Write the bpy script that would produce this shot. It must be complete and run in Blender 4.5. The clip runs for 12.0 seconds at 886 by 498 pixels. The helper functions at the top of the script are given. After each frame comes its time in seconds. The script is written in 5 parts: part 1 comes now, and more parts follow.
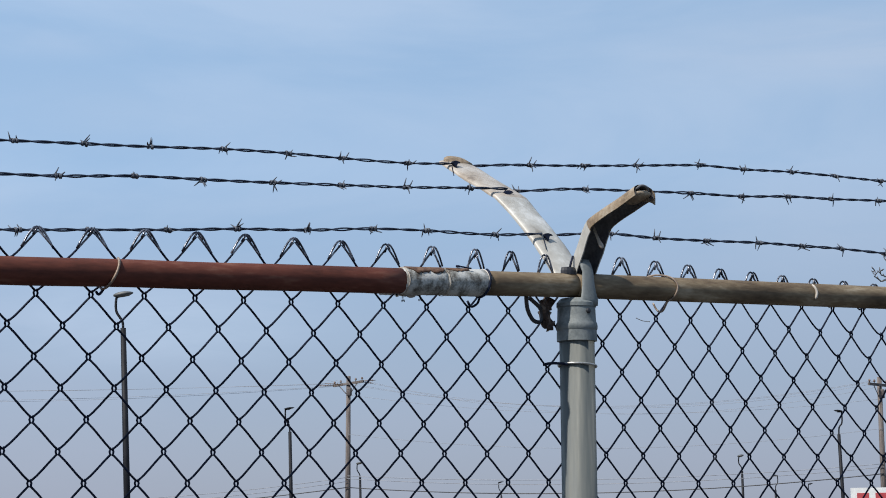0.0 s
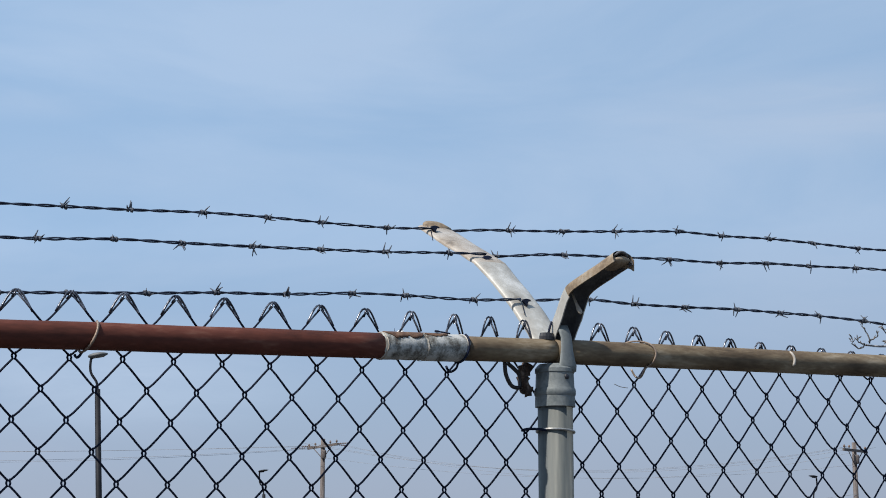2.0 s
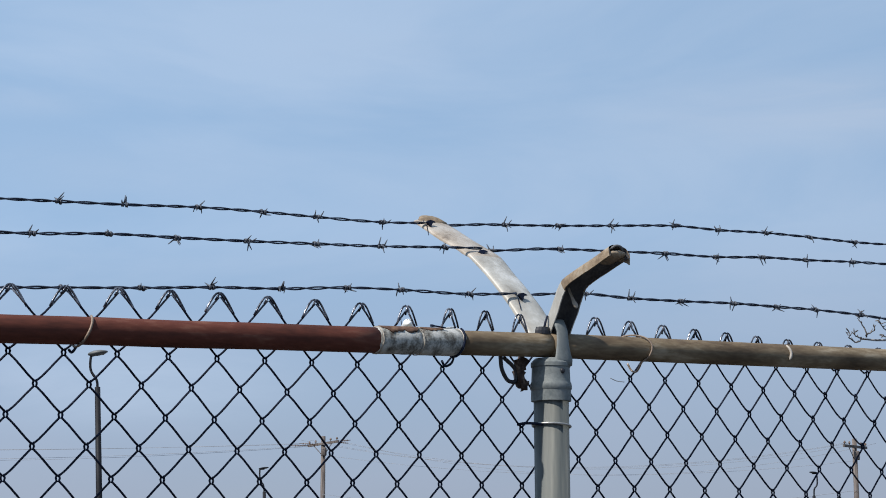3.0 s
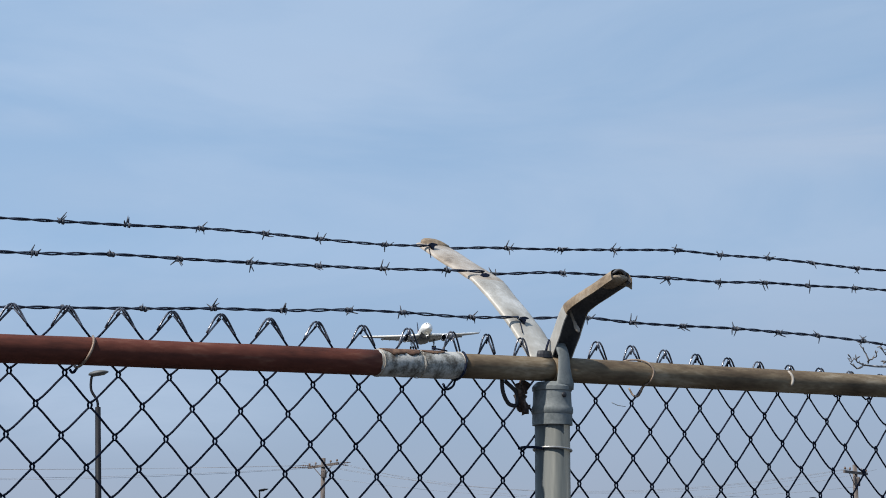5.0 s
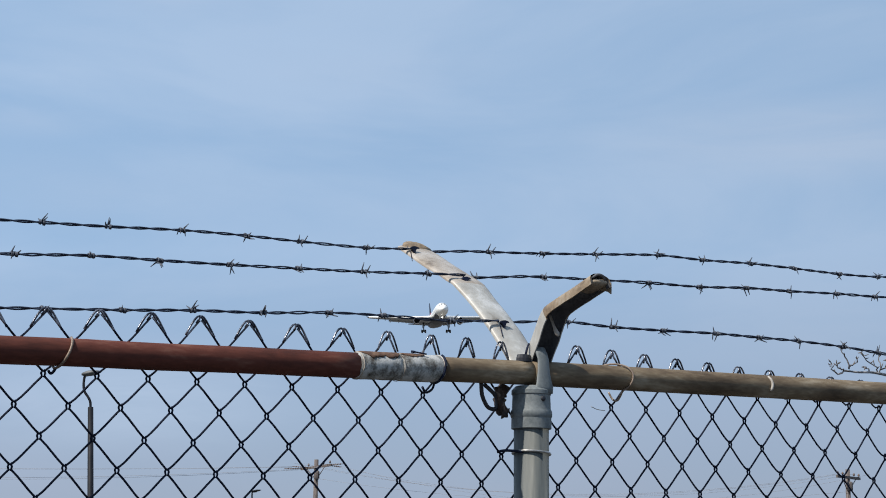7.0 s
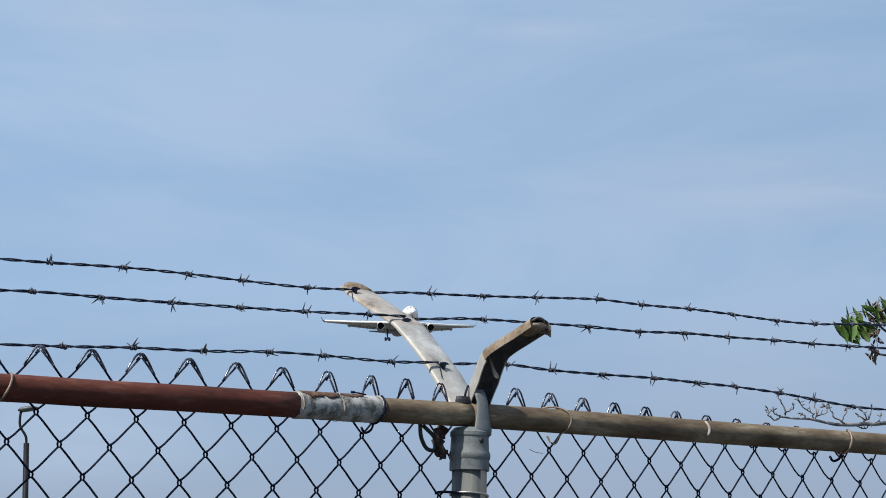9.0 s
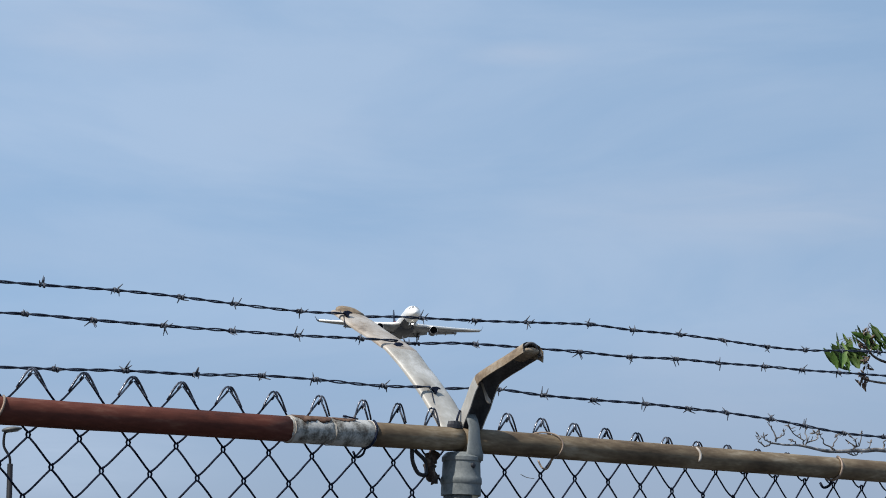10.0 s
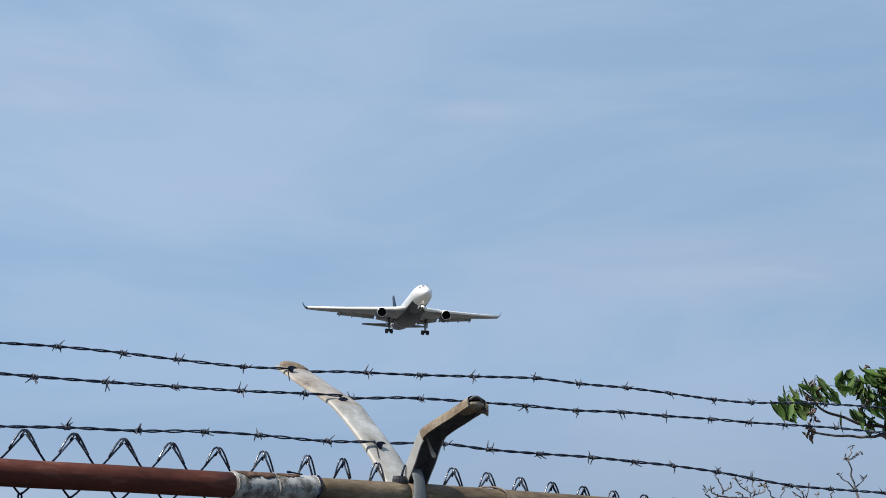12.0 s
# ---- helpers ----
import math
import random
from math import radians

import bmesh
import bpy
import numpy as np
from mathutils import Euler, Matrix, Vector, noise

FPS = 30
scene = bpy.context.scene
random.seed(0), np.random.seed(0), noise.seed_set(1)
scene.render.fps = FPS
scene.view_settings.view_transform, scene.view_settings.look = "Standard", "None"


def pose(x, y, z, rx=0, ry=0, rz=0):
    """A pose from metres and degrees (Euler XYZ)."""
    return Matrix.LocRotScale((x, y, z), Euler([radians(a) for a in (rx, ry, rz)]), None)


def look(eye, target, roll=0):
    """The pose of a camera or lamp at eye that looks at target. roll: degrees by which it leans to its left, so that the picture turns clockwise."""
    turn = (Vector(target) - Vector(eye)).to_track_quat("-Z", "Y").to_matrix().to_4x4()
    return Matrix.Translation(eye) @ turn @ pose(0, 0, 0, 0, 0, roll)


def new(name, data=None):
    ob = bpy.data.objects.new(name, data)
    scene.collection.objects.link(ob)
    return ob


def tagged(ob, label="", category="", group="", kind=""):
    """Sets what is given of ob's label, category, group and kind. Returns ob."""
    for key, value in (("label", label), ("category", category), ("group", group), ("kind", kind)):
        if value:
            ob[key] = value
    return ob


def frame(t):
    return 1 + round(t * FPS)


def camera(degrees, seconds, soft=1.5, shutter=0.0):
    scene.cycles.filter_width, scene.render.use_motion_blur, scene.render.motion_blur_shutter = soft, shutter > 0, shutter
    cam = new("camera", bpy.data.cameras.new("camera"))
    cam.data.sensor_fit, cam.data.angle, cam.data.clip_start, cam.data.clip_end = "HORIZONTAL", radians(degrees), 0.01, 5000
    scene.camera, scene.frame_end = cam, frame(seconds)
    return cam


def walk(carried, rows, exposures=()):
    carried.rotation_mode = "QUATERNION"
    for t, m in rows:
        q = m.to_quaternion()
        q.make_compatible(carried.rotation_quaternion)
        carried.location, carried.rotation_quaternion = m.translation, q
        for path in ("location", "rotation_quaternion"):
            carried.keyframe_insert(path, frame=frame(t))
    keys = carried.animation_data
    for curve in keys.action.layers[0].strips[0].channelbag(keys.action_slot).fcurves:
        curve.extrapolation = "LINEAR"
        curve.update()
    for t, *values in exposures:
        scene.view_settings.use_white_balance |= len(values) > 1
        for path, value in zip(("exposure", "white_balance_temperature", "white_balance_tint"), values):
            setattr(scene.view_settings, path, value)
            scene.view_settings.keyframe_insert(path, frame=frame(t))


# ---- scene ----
# ================= camera =================
cam = camera(22.18, 12.0, soft=0.97)


def aim(x, y, z, yaw, tilt, roll):
    a, b = radians(yaw), radians(tilt)
    way = Vector((math.sin(a) * math.cos(b), math.cos(a) * math.cos(b), math.sin(b)))
    eye = Vector((x, y, z))
    return look(eye, eye + way, roll)


# seconds, eye, yaw to the right, tilt up, roll
PATH = [
    (0, -0.0004, -0.0015, 1.6197, 0.001, 7.535, -0.593),
    (0.5, -0.0018, 0.0087, 1.6207, -0.017, 7.925, -0.795),
    (1, -0.0068, 0.0112, 1.6233, 0.001, 8.542, -0.728),
    (1.5, -0.0070, -0.0008, 1.6238, 0.243, 9.113, -0.423),
    (2, -0.0060, -0.0047, 1.6230, 0.635, 9.122, -0.313),
    (2.5, 0.0002, -0.0014, 1.6187, 0.665, 9.046, -0.475),
    (4.5, 0.0030, 0.0050, 1.6199, 0.454, 9.398, -0.199),
    (5, 0.0008, 0.0038, 1.6196, 0.594, 9.627, -0.004),
    (5.5, 0.0000, -0.0011, 1.6188, 0.826, 9.452, 0.309),
    (6, 0.0092, 0.0048, 1.6208, 0.912, 9.313, 0.295),
    (6.5, 0.0126, -0.0052, 1.6230, 0.841, 9.360, 0.230),
    (7, 0.0252, -0.0069, 1.6203, 0.727, 9.681, 0.349),
    (9, 0.0234, -0.0256, 1.6183, 2.246, 10.733, 0.951),
    (9.5, 0.0197, -0.0334, 1.6189, 2.368, 10.997, 1.074),
    (10, 0.0104, -0.0260, 1.6215, 2.615, 11.312, 1.218),
    (10.5, 0.0120, -0.0194, 1.6184, 2.924, 11.731, 1.043),
    (11, 0.0122, -0.0193, 1.6194, 3.229, 11.820, 1.270),
    (11.5, 0.0105, -0.0212, 1.6159, 3.555, 12.096, 1.469),
    (12, 0.0227, -0.0118, 1.6188, 3.871, 12.778, 0.607),
]
walk(cam, [(r[0], aim(*r[1:])) for r in PATH], exposures=[(0, 0.09), (2.5, 0.05), (6, 0.02), (9, 0.0), (12, -0.04)])

# ================= light =================
SUN_AZ, SUN_EL = 229.0, 50.0   # degrees clockwise from +y, degrees up
world = bpy.data.worlds.new("sky")
scene.world = world
world.use_nodes = True
wt = world.node_tree
wt.nodes.clear()


def wnode(kind, **kw):
    n = wt.nodes.new(kind)
    for k, v in kw.items():
        n.inputs[k].default_value = v
    return n


sky = wt.nodes.new("ShaderNodeTexSky")
sky.sky_type = "NISHITA"
sky.sun_disc = False
sky.sun_elevation = radians(SUN_EL)
sky.sun_rotation = radians(SUN_AZ)
sky.air_density, sky.dust_density, sky.ozone_density, sky.altitude = 1.0, 1.2, 2.5, 50
coord = wt.nodes.new("ShaderNodeTexCoord")
stretch = wt.nodes.new("ShaderNodeMapping")
stretch.inputs["Scale"].default_value = (4.5, 4.5, 15.0)
stretch.inputs["Rotation"].default_value = (0.05, 0.10, 0.2)
veil = wnode("ShaderNodeTexNoise", Scale=1.0, Detail=6.0, Roughness=0.55, Distortion=0.5)
ramp = wt.nodes.new("ShaderNodeMapRange")
ramp.inputs["From Min"].default_value, ramp.inputs["From Max"].default_value = 0.36, 0.74
ramp.inputs["To Min"].default_value, ramp.inputs["To Max"].default_value = 0.86, 0.97
mix = wt.nodes.new("ShaderNodeMix")
mix.data_type = "RGBA"
tone = wt.nodes.new("ShaderNodeMix")
tone.data_type = "RGBA"
tone.inputs["A"].default_value = (2.95, 4.42, 6.52, 1)   # clear, hazy blue
tone.inputs["B"].default_value = (3.62, 4.90, 6.78, 1)   # thin high cloud
wisp = wt.nodes.new("ShaderNodeMapRange")
wisp.inputs["From Min"].default_value, wisp.inputs["From Max"].default_value = 0.42, 0.66
bg = wnode("ShaderNodeBackground", Strength=0.108)
out = wt.nodes.new("ShaderNodeOutputWorld")
wt.links.new(coord.outputs["Generated"], stretch.inputs["Vector"])
wt.links.new(stretch.outputs["Vector"], veil.inputs["Vector"])
wt.links.new(veil.outputs["Fac"], ramp.inputs["Value"])
wt.links.new(ramp.outputs["Result"], mix.inputs["Factor"])
wt.links.new(veil.outputs["Fac"], wisp.inputs["Value"])
wt.links.new(wisp.outputs["Result"], tone.inputs["Factor"])
drawn = wt.nodes.new("ShaderNodeMapping")
drawn.inputs["Scale"].default_value = (14.0, 14.0, 70.0)
drawn.inputs["Rotation"].default_value = (0.0, 0.06, 0.0)
tuft = wnode("ShaderNodeTexNoise", Scale=1.0, Detail=7.0, Roughness=0.6, Distortion=0.8)
wt.links.new(coord.outputs["Generated"], drawn.inputs["Vector"])
wt.links.new(drawn.outputs["Vector"], tuft.inputs["Vector"])
haze = wt.nodes.new("ShaderNodeMix")
haze.data_type = "RGBA"
haze.inputs["A"].default_value = (2.98, 3.24, 4.08, 1)   # greyer low down
split = wt.nodes.new("ShaderNodeSeparateXYZ")
low = wt.nodes.new("ShaderNodeMapRange")
low.inputs["From Min"].default_value, low.inputs["From Max"].default_value = 0.0, 0.165
wt.links.new(coord.outputs["Generated"], split.inputs["Vector"])
wt.links.new(split.outputs["Z"], low.inputs["Value"])
wt.links.new(low.outputs["Result"], haze.inputs["Factor"])
wt.links.new(tone.outputs["Result"], haze.inputs["B"])
side = wt.nodes.new("ShaderNodeMapRange")
side.interpolation_type = "SMOOTHSTEP"
side.inputs["From Min"].default_value, side.inputs["From Max"].default_value = -0.45, 0.45
side.inputs["To Min"].default_value, side.inputs["To Max"].default_value = 1.09, 0.94
glow = wt.nodes.new("ShaderNodeVectorMath")
glow.operation = "SCALE"
wt.links.new(split.outputs["X"], side.inputs["Value"])
# thin streaks of high cloud: direction across and up, half sizes, thickness
cloud = haze.outputs["Result"]
for cx, cz, hx, hz, thick in ((-0.104, 0.288, 0.052, 0.020, 0.75), (-0.108, 0.278, 0.034, 0.006, 0.70), (0.078, 0.2803, 0.026, 0.005, 0.75), (0.188, 0.214, 0.095, 0.017, 0.85),
                              (-0.170, 0.219, 0.032, 0.007, 0.35), (-0.130, 0.100, 0.080, 0.020, 0.75), (-0.130, 0.190, 0.070, 0.016, 0.30), (-0.020, 0.245, 0.060, 0.012, 0.20)):
    off = wt.nodes.new("ShaderNodeVectorMath")
    off.operation = "SUBTRACT"
    off.inputs[1].default_value = (cx, 1.0, cz)
    fit_to = wt.nodes.new("ShaderNodeVectorMath")
    fit_to.operation = "MULTIPLY"
    fit_to.inputs[1].default_value = (1 / hx, 0.5, 1 / hz)
    far = wt.nodes.new("ShaderNodeVectorMath")
    far.operation = "LENGTH"
    soft_edge = wt.nodes.new("ShaderNodeMapRange")
    soft_edge.interpolation_type = "SMOOTHSTEP"
    soft_edge.inputs["From Min"].default_value, soft_edge.inputs["From Max"].default_value = 1.5, 0.0
    ragged = wt.nodes.new("ShaderNodeMath")
    ragged.operation = "MULTIPLY"
    body = wt.nodes.new("ShaderNodeMath")
    body.operation = "MULTIPLY"
    body.inputs[1].default_value = thick * 1.5
    lay = wt.nodes.new("ShaderNodeMix")
    lay.data_type = "RGBA"
    lay.inputs["B"].default_value = (4.25, 5.25, 6.85, 1)
    wt.links.new(coord.outputs["Generated"], off.inputs[0])
    wt.links.new(off.outputs["Vector"], fit_to.inputs[0])
    wt.links.new(fit_to.outputs["Vector"], far.inputs[0])
    wt.links.new(far.outputs["Value"], soft_edge.inputs["Value"])
    wt.links.new(soft_edge.outputs["Result"], ragged.inputs[0])
    wt.links.new(tuft.outputs["Fac"], ragged.inputs[1])
    wt.links.new(ragged.outputs[0], body.inputs[0])
    wt.links.new(body.outputs[0], lay.inputs["Factor"])
    wt.links.new(cloud, lay.inputs["A"])
    cloud = lay.outputs["Result"]
wt.links.new(cloud, glow.inputs[0])
wt.links.new(side.outputs["Result"], glow.inputs["Scale"])
wt.links.new(glow.outputs["Vector"], mix.inputs["B"])
wt.links.new(sky.outputs["Color"], mix.inputs["A"])
wt.links.new(mix.outputs["Result"], bg.inputs["Color"])
wt.links.new(bg.outputs["Background"], out.inputs["Surface"])

lamp = bpy.data.lights.new("sun", "SUN")
lamp.energy, lamp.angle, lamp.color = 5.0, radians(0.6), (1.0, 0.95, 0.87)
sun = new("sun", lamp)
_az, _el = radians(SUN_AZ), radians(SUN_EL)
_to = Vector((math.sin(_az) * math.cos(_el), math.cos(_az) * math.cos(_el), math.sin(_el)))
sun.matrix_world = look(_to * 60, (0, 0, 0))


# ================= materials =================
def material(name, colours, scale=20.0, rough=(0.45, 0.65), metal=0.0, bump=0.15, fine=8.0,
             stretch_by=(1, 1, 1), detail=6.0, limits=(0.35, 0.65), through_light=0.0, gloss=0.5):
    """Two noises, one broad and one fine, mix the colours and give roughness and relief."""
    m = bpy.data.materials.new(name)
    m.use_nodes = True
    t = m.node_tree
    b = t.nodes["Principled BSDF"]
    c = t.nodes.new("ShaderNodeTexCoord")
    mp = t.nodes.new("ShaderNodeMapping")
    mp.inputs["Scale"].default_value = stretch_by
    t.links.new(c.outputs["Object"], mp.inputs["Vector"])
    n1 = t.nodes.new("ShaderNodeTexNoise")
    n1.inputs["Scale"].default_value, n1.inputs["Detail"].default_value = scale, detail
    n2 = t.nodes.new("ShaderNodeTexNoise")
    n2.inputs["Scale"].default_value, n2.inputs["Detail"].default_value = scale * fine, 4.0
    for n in (n1, n2):
        t.links.new(mp.outputs["Vector"], n.inputs["Vector"])
    r = t.nodes.new("ShaderNodeValToRGB")
    lo, hi = limits
    r.color_ramp.elements[0].position, r.color_ramp.elements[1].position = lo, hi
    r.color_ramp.elements[0].color = (*colours[0], 1)
    r.color_ramp.elements[1].color = (*colours[-1], 1)
    for i, col in enumerate(colours[1:-1]):
        e = r.color_ramp.elements.new(lo + (hi - lo) * (i + 1) / (len(colours) - 1))
        e.color = (*col, 1)
    add = t.nodes.new("ShaderNodeMath")
    add.operation = "MULTIPLY_ADD"
    add.inputs[1].default_value = 0.35
    t.links.new(n2.outputs["Fac"], add.inputs[0])
    sub = t.nodes.new("ShaderNodeMath")
    sub.operation = "ADD"
    sub.inputs[1].default_value = -0.175
    t.links.new(n1.outputs["Fac"], sub.inputs[0])
    t.links.new(sub.outputs[0], add.inputs[2])
    t.links.new(add.outputs[0], r.inputs["Fac"])
    t.links.new(r.outputs["Color"], b.inputs["Base Color"])
    rr = t.nodes.new("ShaderNodeMapRange")
    rr.inputs["To Min"].default_value, rr.inputs["To Max"].default_value = rough
    t.links.new(n2.outputs["Fac"], rr.inputs["Value"])
    t.links.new(rr.outputs["Result"], b.inputs["Roughness"])
    b.inputs["Metallic"].default_value = metal
    b.inputs["Specular IOR Level"].default_value = gloss
    if bump:
        bp = t.nodes.new("ShaderNodeBump")
        bp.inputs["Strength"].default_value, bp.inputs["Distance"].default_value = bump, 0.002
        t.links.new(add.outputs[0], bp.inputs["Height"])
        t.links.new(bp.outputs["Normal"], b.inputs["Normal"])
    if through_light:
        tr = t.nodes.new("ShaderNodeBsdfTranslucent")
        t.links.new(r.outputs["Color"], tr.inputs["Color"])
        ms = t.nodes.new("ShaderNodeMixShader")
        ms.inputs["Fac"].default_value = through_light
        t.links.new(b.outputs[0], ms.inputs[1])
        t.links.new(tr.outputs[0], ms.inputs[2])
        t.links.new(ms.outputs[0], t.nodes["Material Output"].inputs["Surface"])
    return m


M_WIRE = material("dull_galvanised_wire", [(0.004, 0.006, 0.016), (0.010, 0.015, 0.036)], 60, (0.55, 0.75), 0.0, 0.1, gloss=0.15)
M_TOPWIRE = material("glint_galvanised_wire", [(0.008, 0.010, 0.020), (0.024, 0.028, 0.044), (0.24, 0.24, 0.27)], 45, (0.16, 0.30), 0.45, 0.1, gloss=0.8)
M_BARB = material("barbed_wire_zinc", [(0.012, 0.017, 0.034), (0.038, 0.050, 0.080)], 80, (0.5, 0.7), 0.0, 0.1, gloss=0.25)
M_BARBTIP = material("barb_zinc", [(0.030, 0.036, 0.050), (0.105, 0.115, 0.140)], 120, (0.45, 0.65), 0.0, 0.1, gloss=0.35)
M_POST = material("galvanised_post", [(0.034, 0.040, 0.044), (0.085, 0.094, 0.092), (0.125, 0.130, 0.120), (0.200, 0.200, 0.180)], 34, (0.55, 0.75), 0.1, 0.2, 5, (1, 1, 0.08), limits=(0.26, 0.74))
M_CAP = material("cast_aluminium", [(0.105, 0.120, 0.122), (0.190, 0.205, 0.203)], 26, (0.55, 0.7), 0.1, 0.3)
M_RED = material("red_brown_rail_paint", [(0.040, 0.011, 0.007), (0.078, 0.022, 0.014), (0.108, 0.031, 0.020), (0.165, 0.070, 0.048)], 14, (0.7, 0.9), 0.0, 0.35, 8, (0.35, 1, 1.6), limits=(0.26, 0.74), gloss=0.25)
M_BROWN = material("weathered_brown_rail", [(0.072, 0.049, 0.029), (0.120, 0.084, 0.051), (0.185, 0.138, 0.086), (0.30, 0.245, 0.175)], 19, (0.6, 0.85), 0.0, 0.45, 7, (0.42, 1, 1.7), limits=(0.27, 0.71), gloss=0.3)
M_SLEEVE = material("peeling_white_paint", [(0.050, 0.032, 0.022), (0.115, 0.108, 0.094), (0.25, 0.248, 0.23), (0.42, 0.415, 0.395)], 44, (0.6, 0.8), 0.0, 0.7, 7, limits=(0.30, 0.60))
M_ARM = material("weathered_pressed_steel", [(0.180, 0.142, 0.108), (0.325, 0.272, 0.217), (0.40, 0.352, 0.300), (0.48, 0.442, 0.398)], 16, (0.4, 0.6), 0.1, 0.4, 6, limits=(0.26, 0.68))
M_ARMROOT = material("whitish_pressed_steel", [(0.21, 0.185, 0.15), (0.34, 0.32, 0.285), (0.41, 0.395, 0.36), (0.56, 0.55, 0.525)], 18, (0.4, 0.6), 0.1, 0.4, 6, (1, 1, 0.5), limits=(0.24, 0.70))
M_ARMTAN = material("tan_pressed_steel", [(0.15, 0.105, 0.065), (0.25, 0.185, 0.12), (0.32, 0.265, 0.20)], 16, (0.55, 0.75), 0.05, 0.3, 8)
# darkened so the hollows' shade is put into the steel's colour
M_DARK = material("shade_dark_steel", [(0.042, 0.044, 0.052), (0.105, 0.105, 0.110)], 30, (0.5, 0.8), 0.0, 0.2)
M_RUST = material("flaking_rust", [(0.016, 0.009, 0.007), (0.05, 0.026, 0.017), (0.13, 0.10, 0.08)], 60, (0.7, 0.9), 0.0, 0.8, 4)
M_BARE_RUST = material("bare_rust", [(0.045, 0.020, 0.011), (0.10, 0.048, 0.026), (0.17, 0.10, 0.06)], 45, (0.7, 0.9), 0.0, 0.5, 5)
M_BROWNTIE = material("brown_tie_wire", [(0.16, 0.11, 0.08), (0.36, 0.28, 0.22)], 50, (0.4, 0.6), 0.3, 0.1)
M_TIE = material("aluminium_tie", [(0.30, 0.29, 0.27), (0.55, 0.54, 0.52)], 50, (0.3, 0.5), 0.7, 0.1)
M_CABLE = material("black_cable", [(0.015, 0.015, 0.02), (0.03, 0.03, 0.035)], 40, (0.4, 0.6), 0.0, 0.05)
M_LAMPPOLE = material("dark_lamp_pole", [(0.006, 0.007, 0.010), (0.014, 0.014, 0.018)], 3, (0.5, 0.7), 0.0, 0.1, gloss=0.2)
M_LAMPHEAD = material("grey_lamp_housing", [(0.06, 0.062, 0.062), (0.11, 0.112, 0.11)], 5, (0.4, 0.6), 0.0, 0.1)
M_LENS = material("lamp_lens", [(0.13, 0.13, 0.115), (0.20, 0.20, 0.18)], 8, (0.25, 0.4), 0.0, 0.05)
M_WOOD = material("grey_brown_pole_wood", [(0.060, 0.047, 0.042), (0.105, 0.085, 0.077), (0.165, 0.140, 0.130)], 4, (0.7, 0.9), 0.0, 0.4, 8, (4, 4, 0.3))
M_INSUL = material("brown_insulator", [(0.10, 0.06, 0.04), (0.16, 0.10, 0.07)], 10, (0.2, 0.35), 0.0, 0.0)
M_LINE = material("aluminium_conductor", [(0.17, 0.18, 0.21), (0.28, 0.29, 0.32)], 4, (0.5, 0.7), 0.2, 0.0)
M_ASPHALT = material("asphalt", [(0.035, 0.035, 0.036), (0.055, 0.054, 0.052), (0.075, 0.073, 0.07)], 0.6, (0.8, 0.95), 0.0, 0.5, 40)
_t = M_ASPHALT.node_tree
_far = _t.nodes.new("ShaderNodeMix")
_far.data_type = "RGBA"
_far.inputs["B"].default_value = (0.13, 0.12, 0.10, 1)     # paler unseen ground, added to bounce light up onto the airliner
_len = _t.nodes.new("ShaderNodeVectorMath")
_len.operation = "LENGTH"
_edge = _t.nodes.new("ShaderNodeMapRange")
_edge.inputs["From Min"].default_value, _edge.inputs["From Max"].default_value = 110.0, 150.0
_pos = _t.nodes.new("ShaderNodeTexCoord")
_t.links.new(_pos.outputs["Object"], _len.inputs[0])
_t.links.new(_len.outputs["Value"], _edge.inputs["Value"])
_t.links.new(_edge.outputs["Result"], _far.inputs["Factor"])
_t.links.new(_t.nodes["Principled BSDF"].inputs["Base Color"].links[0].from_socket, _far.inputs["A"])
_t.links.new(_far.outputs["Result"], _t.nodes["Principled BSDF"].inputs["Base Color"])
M_SIGN = material("white_sign_paint", [(0.60, 0.60, 0.59), (0.72, 0.72, 0.70)], 4, (0.4, 0.55), 0.0, 0.05)
M_SIGNRED = material("red_sign_paint", [(0.36, 0.05, 0.055), (0.45, 0.075, 0.08)], 6, (0.4, 0.55), 0.0, 0.05)
M_BARK = material("grey_twig_bark", [(0.05, 0.038, 0.030), (0.11, 0.085, 0.07), (0.21, 0.18, 0.155)], 50, (0.7, 0.9), 0.0, 0.3)
M_LEAF = material("green_leaf", [(0.060, 0.135, 0.026), (0.125, 0.225, 0.055), (0.29, 0.37, 0.13)], 18, (0.5, 0.68), 0.0, 0.2, 6, through_light=0.45, gloss=0.3)
_t = M_LEAF.node_tree                      # each leaf a little darker or lighter than the next
_own = _t.nodes.new("ShaderNodeObjectInfo")
_span = _t.nodes.new("ShaderNodeMapRange")
_span.inputs["To Min"].default_value, _span.inputs["To Max"].default_value = 0.45, 1.25
_shade = _t.nodes.new("ShaderNodeVectorMath")
_shade.operation = "SCALE"
_from = _t.nodes["Principled BSDF"].inputs["Base Color"].links[0].from_socket
_ends = [lk.to_socket for lk in _from.links]
_t.links.new(_own.outputs["Random"], _span.inputs["Value"])
_t.links.new(_span.outputs["Result"], _shade.inputs["Scale"])
for _e in _ends:
    _t.links.new(_shade.outputs["Vector"], _e)
_t.links.new(_from, _shade.inputs[0])
M_TWIG = material("dry_twig", [(0.060, 0.052, 0.050), (0.13, 0.115, 0.108), (0.24, 0.22, 0.21)], 60, (0.7, 0.9), 0.0, 0.3)
M_STEM = material("pale_shrub_bark", [(0.12, 0.110, 0.105), (0.25, 0.235, 0.225), (0.42, 0.40, 0.39)], 60, (0.6, 0.8), 0.0, 0.3)
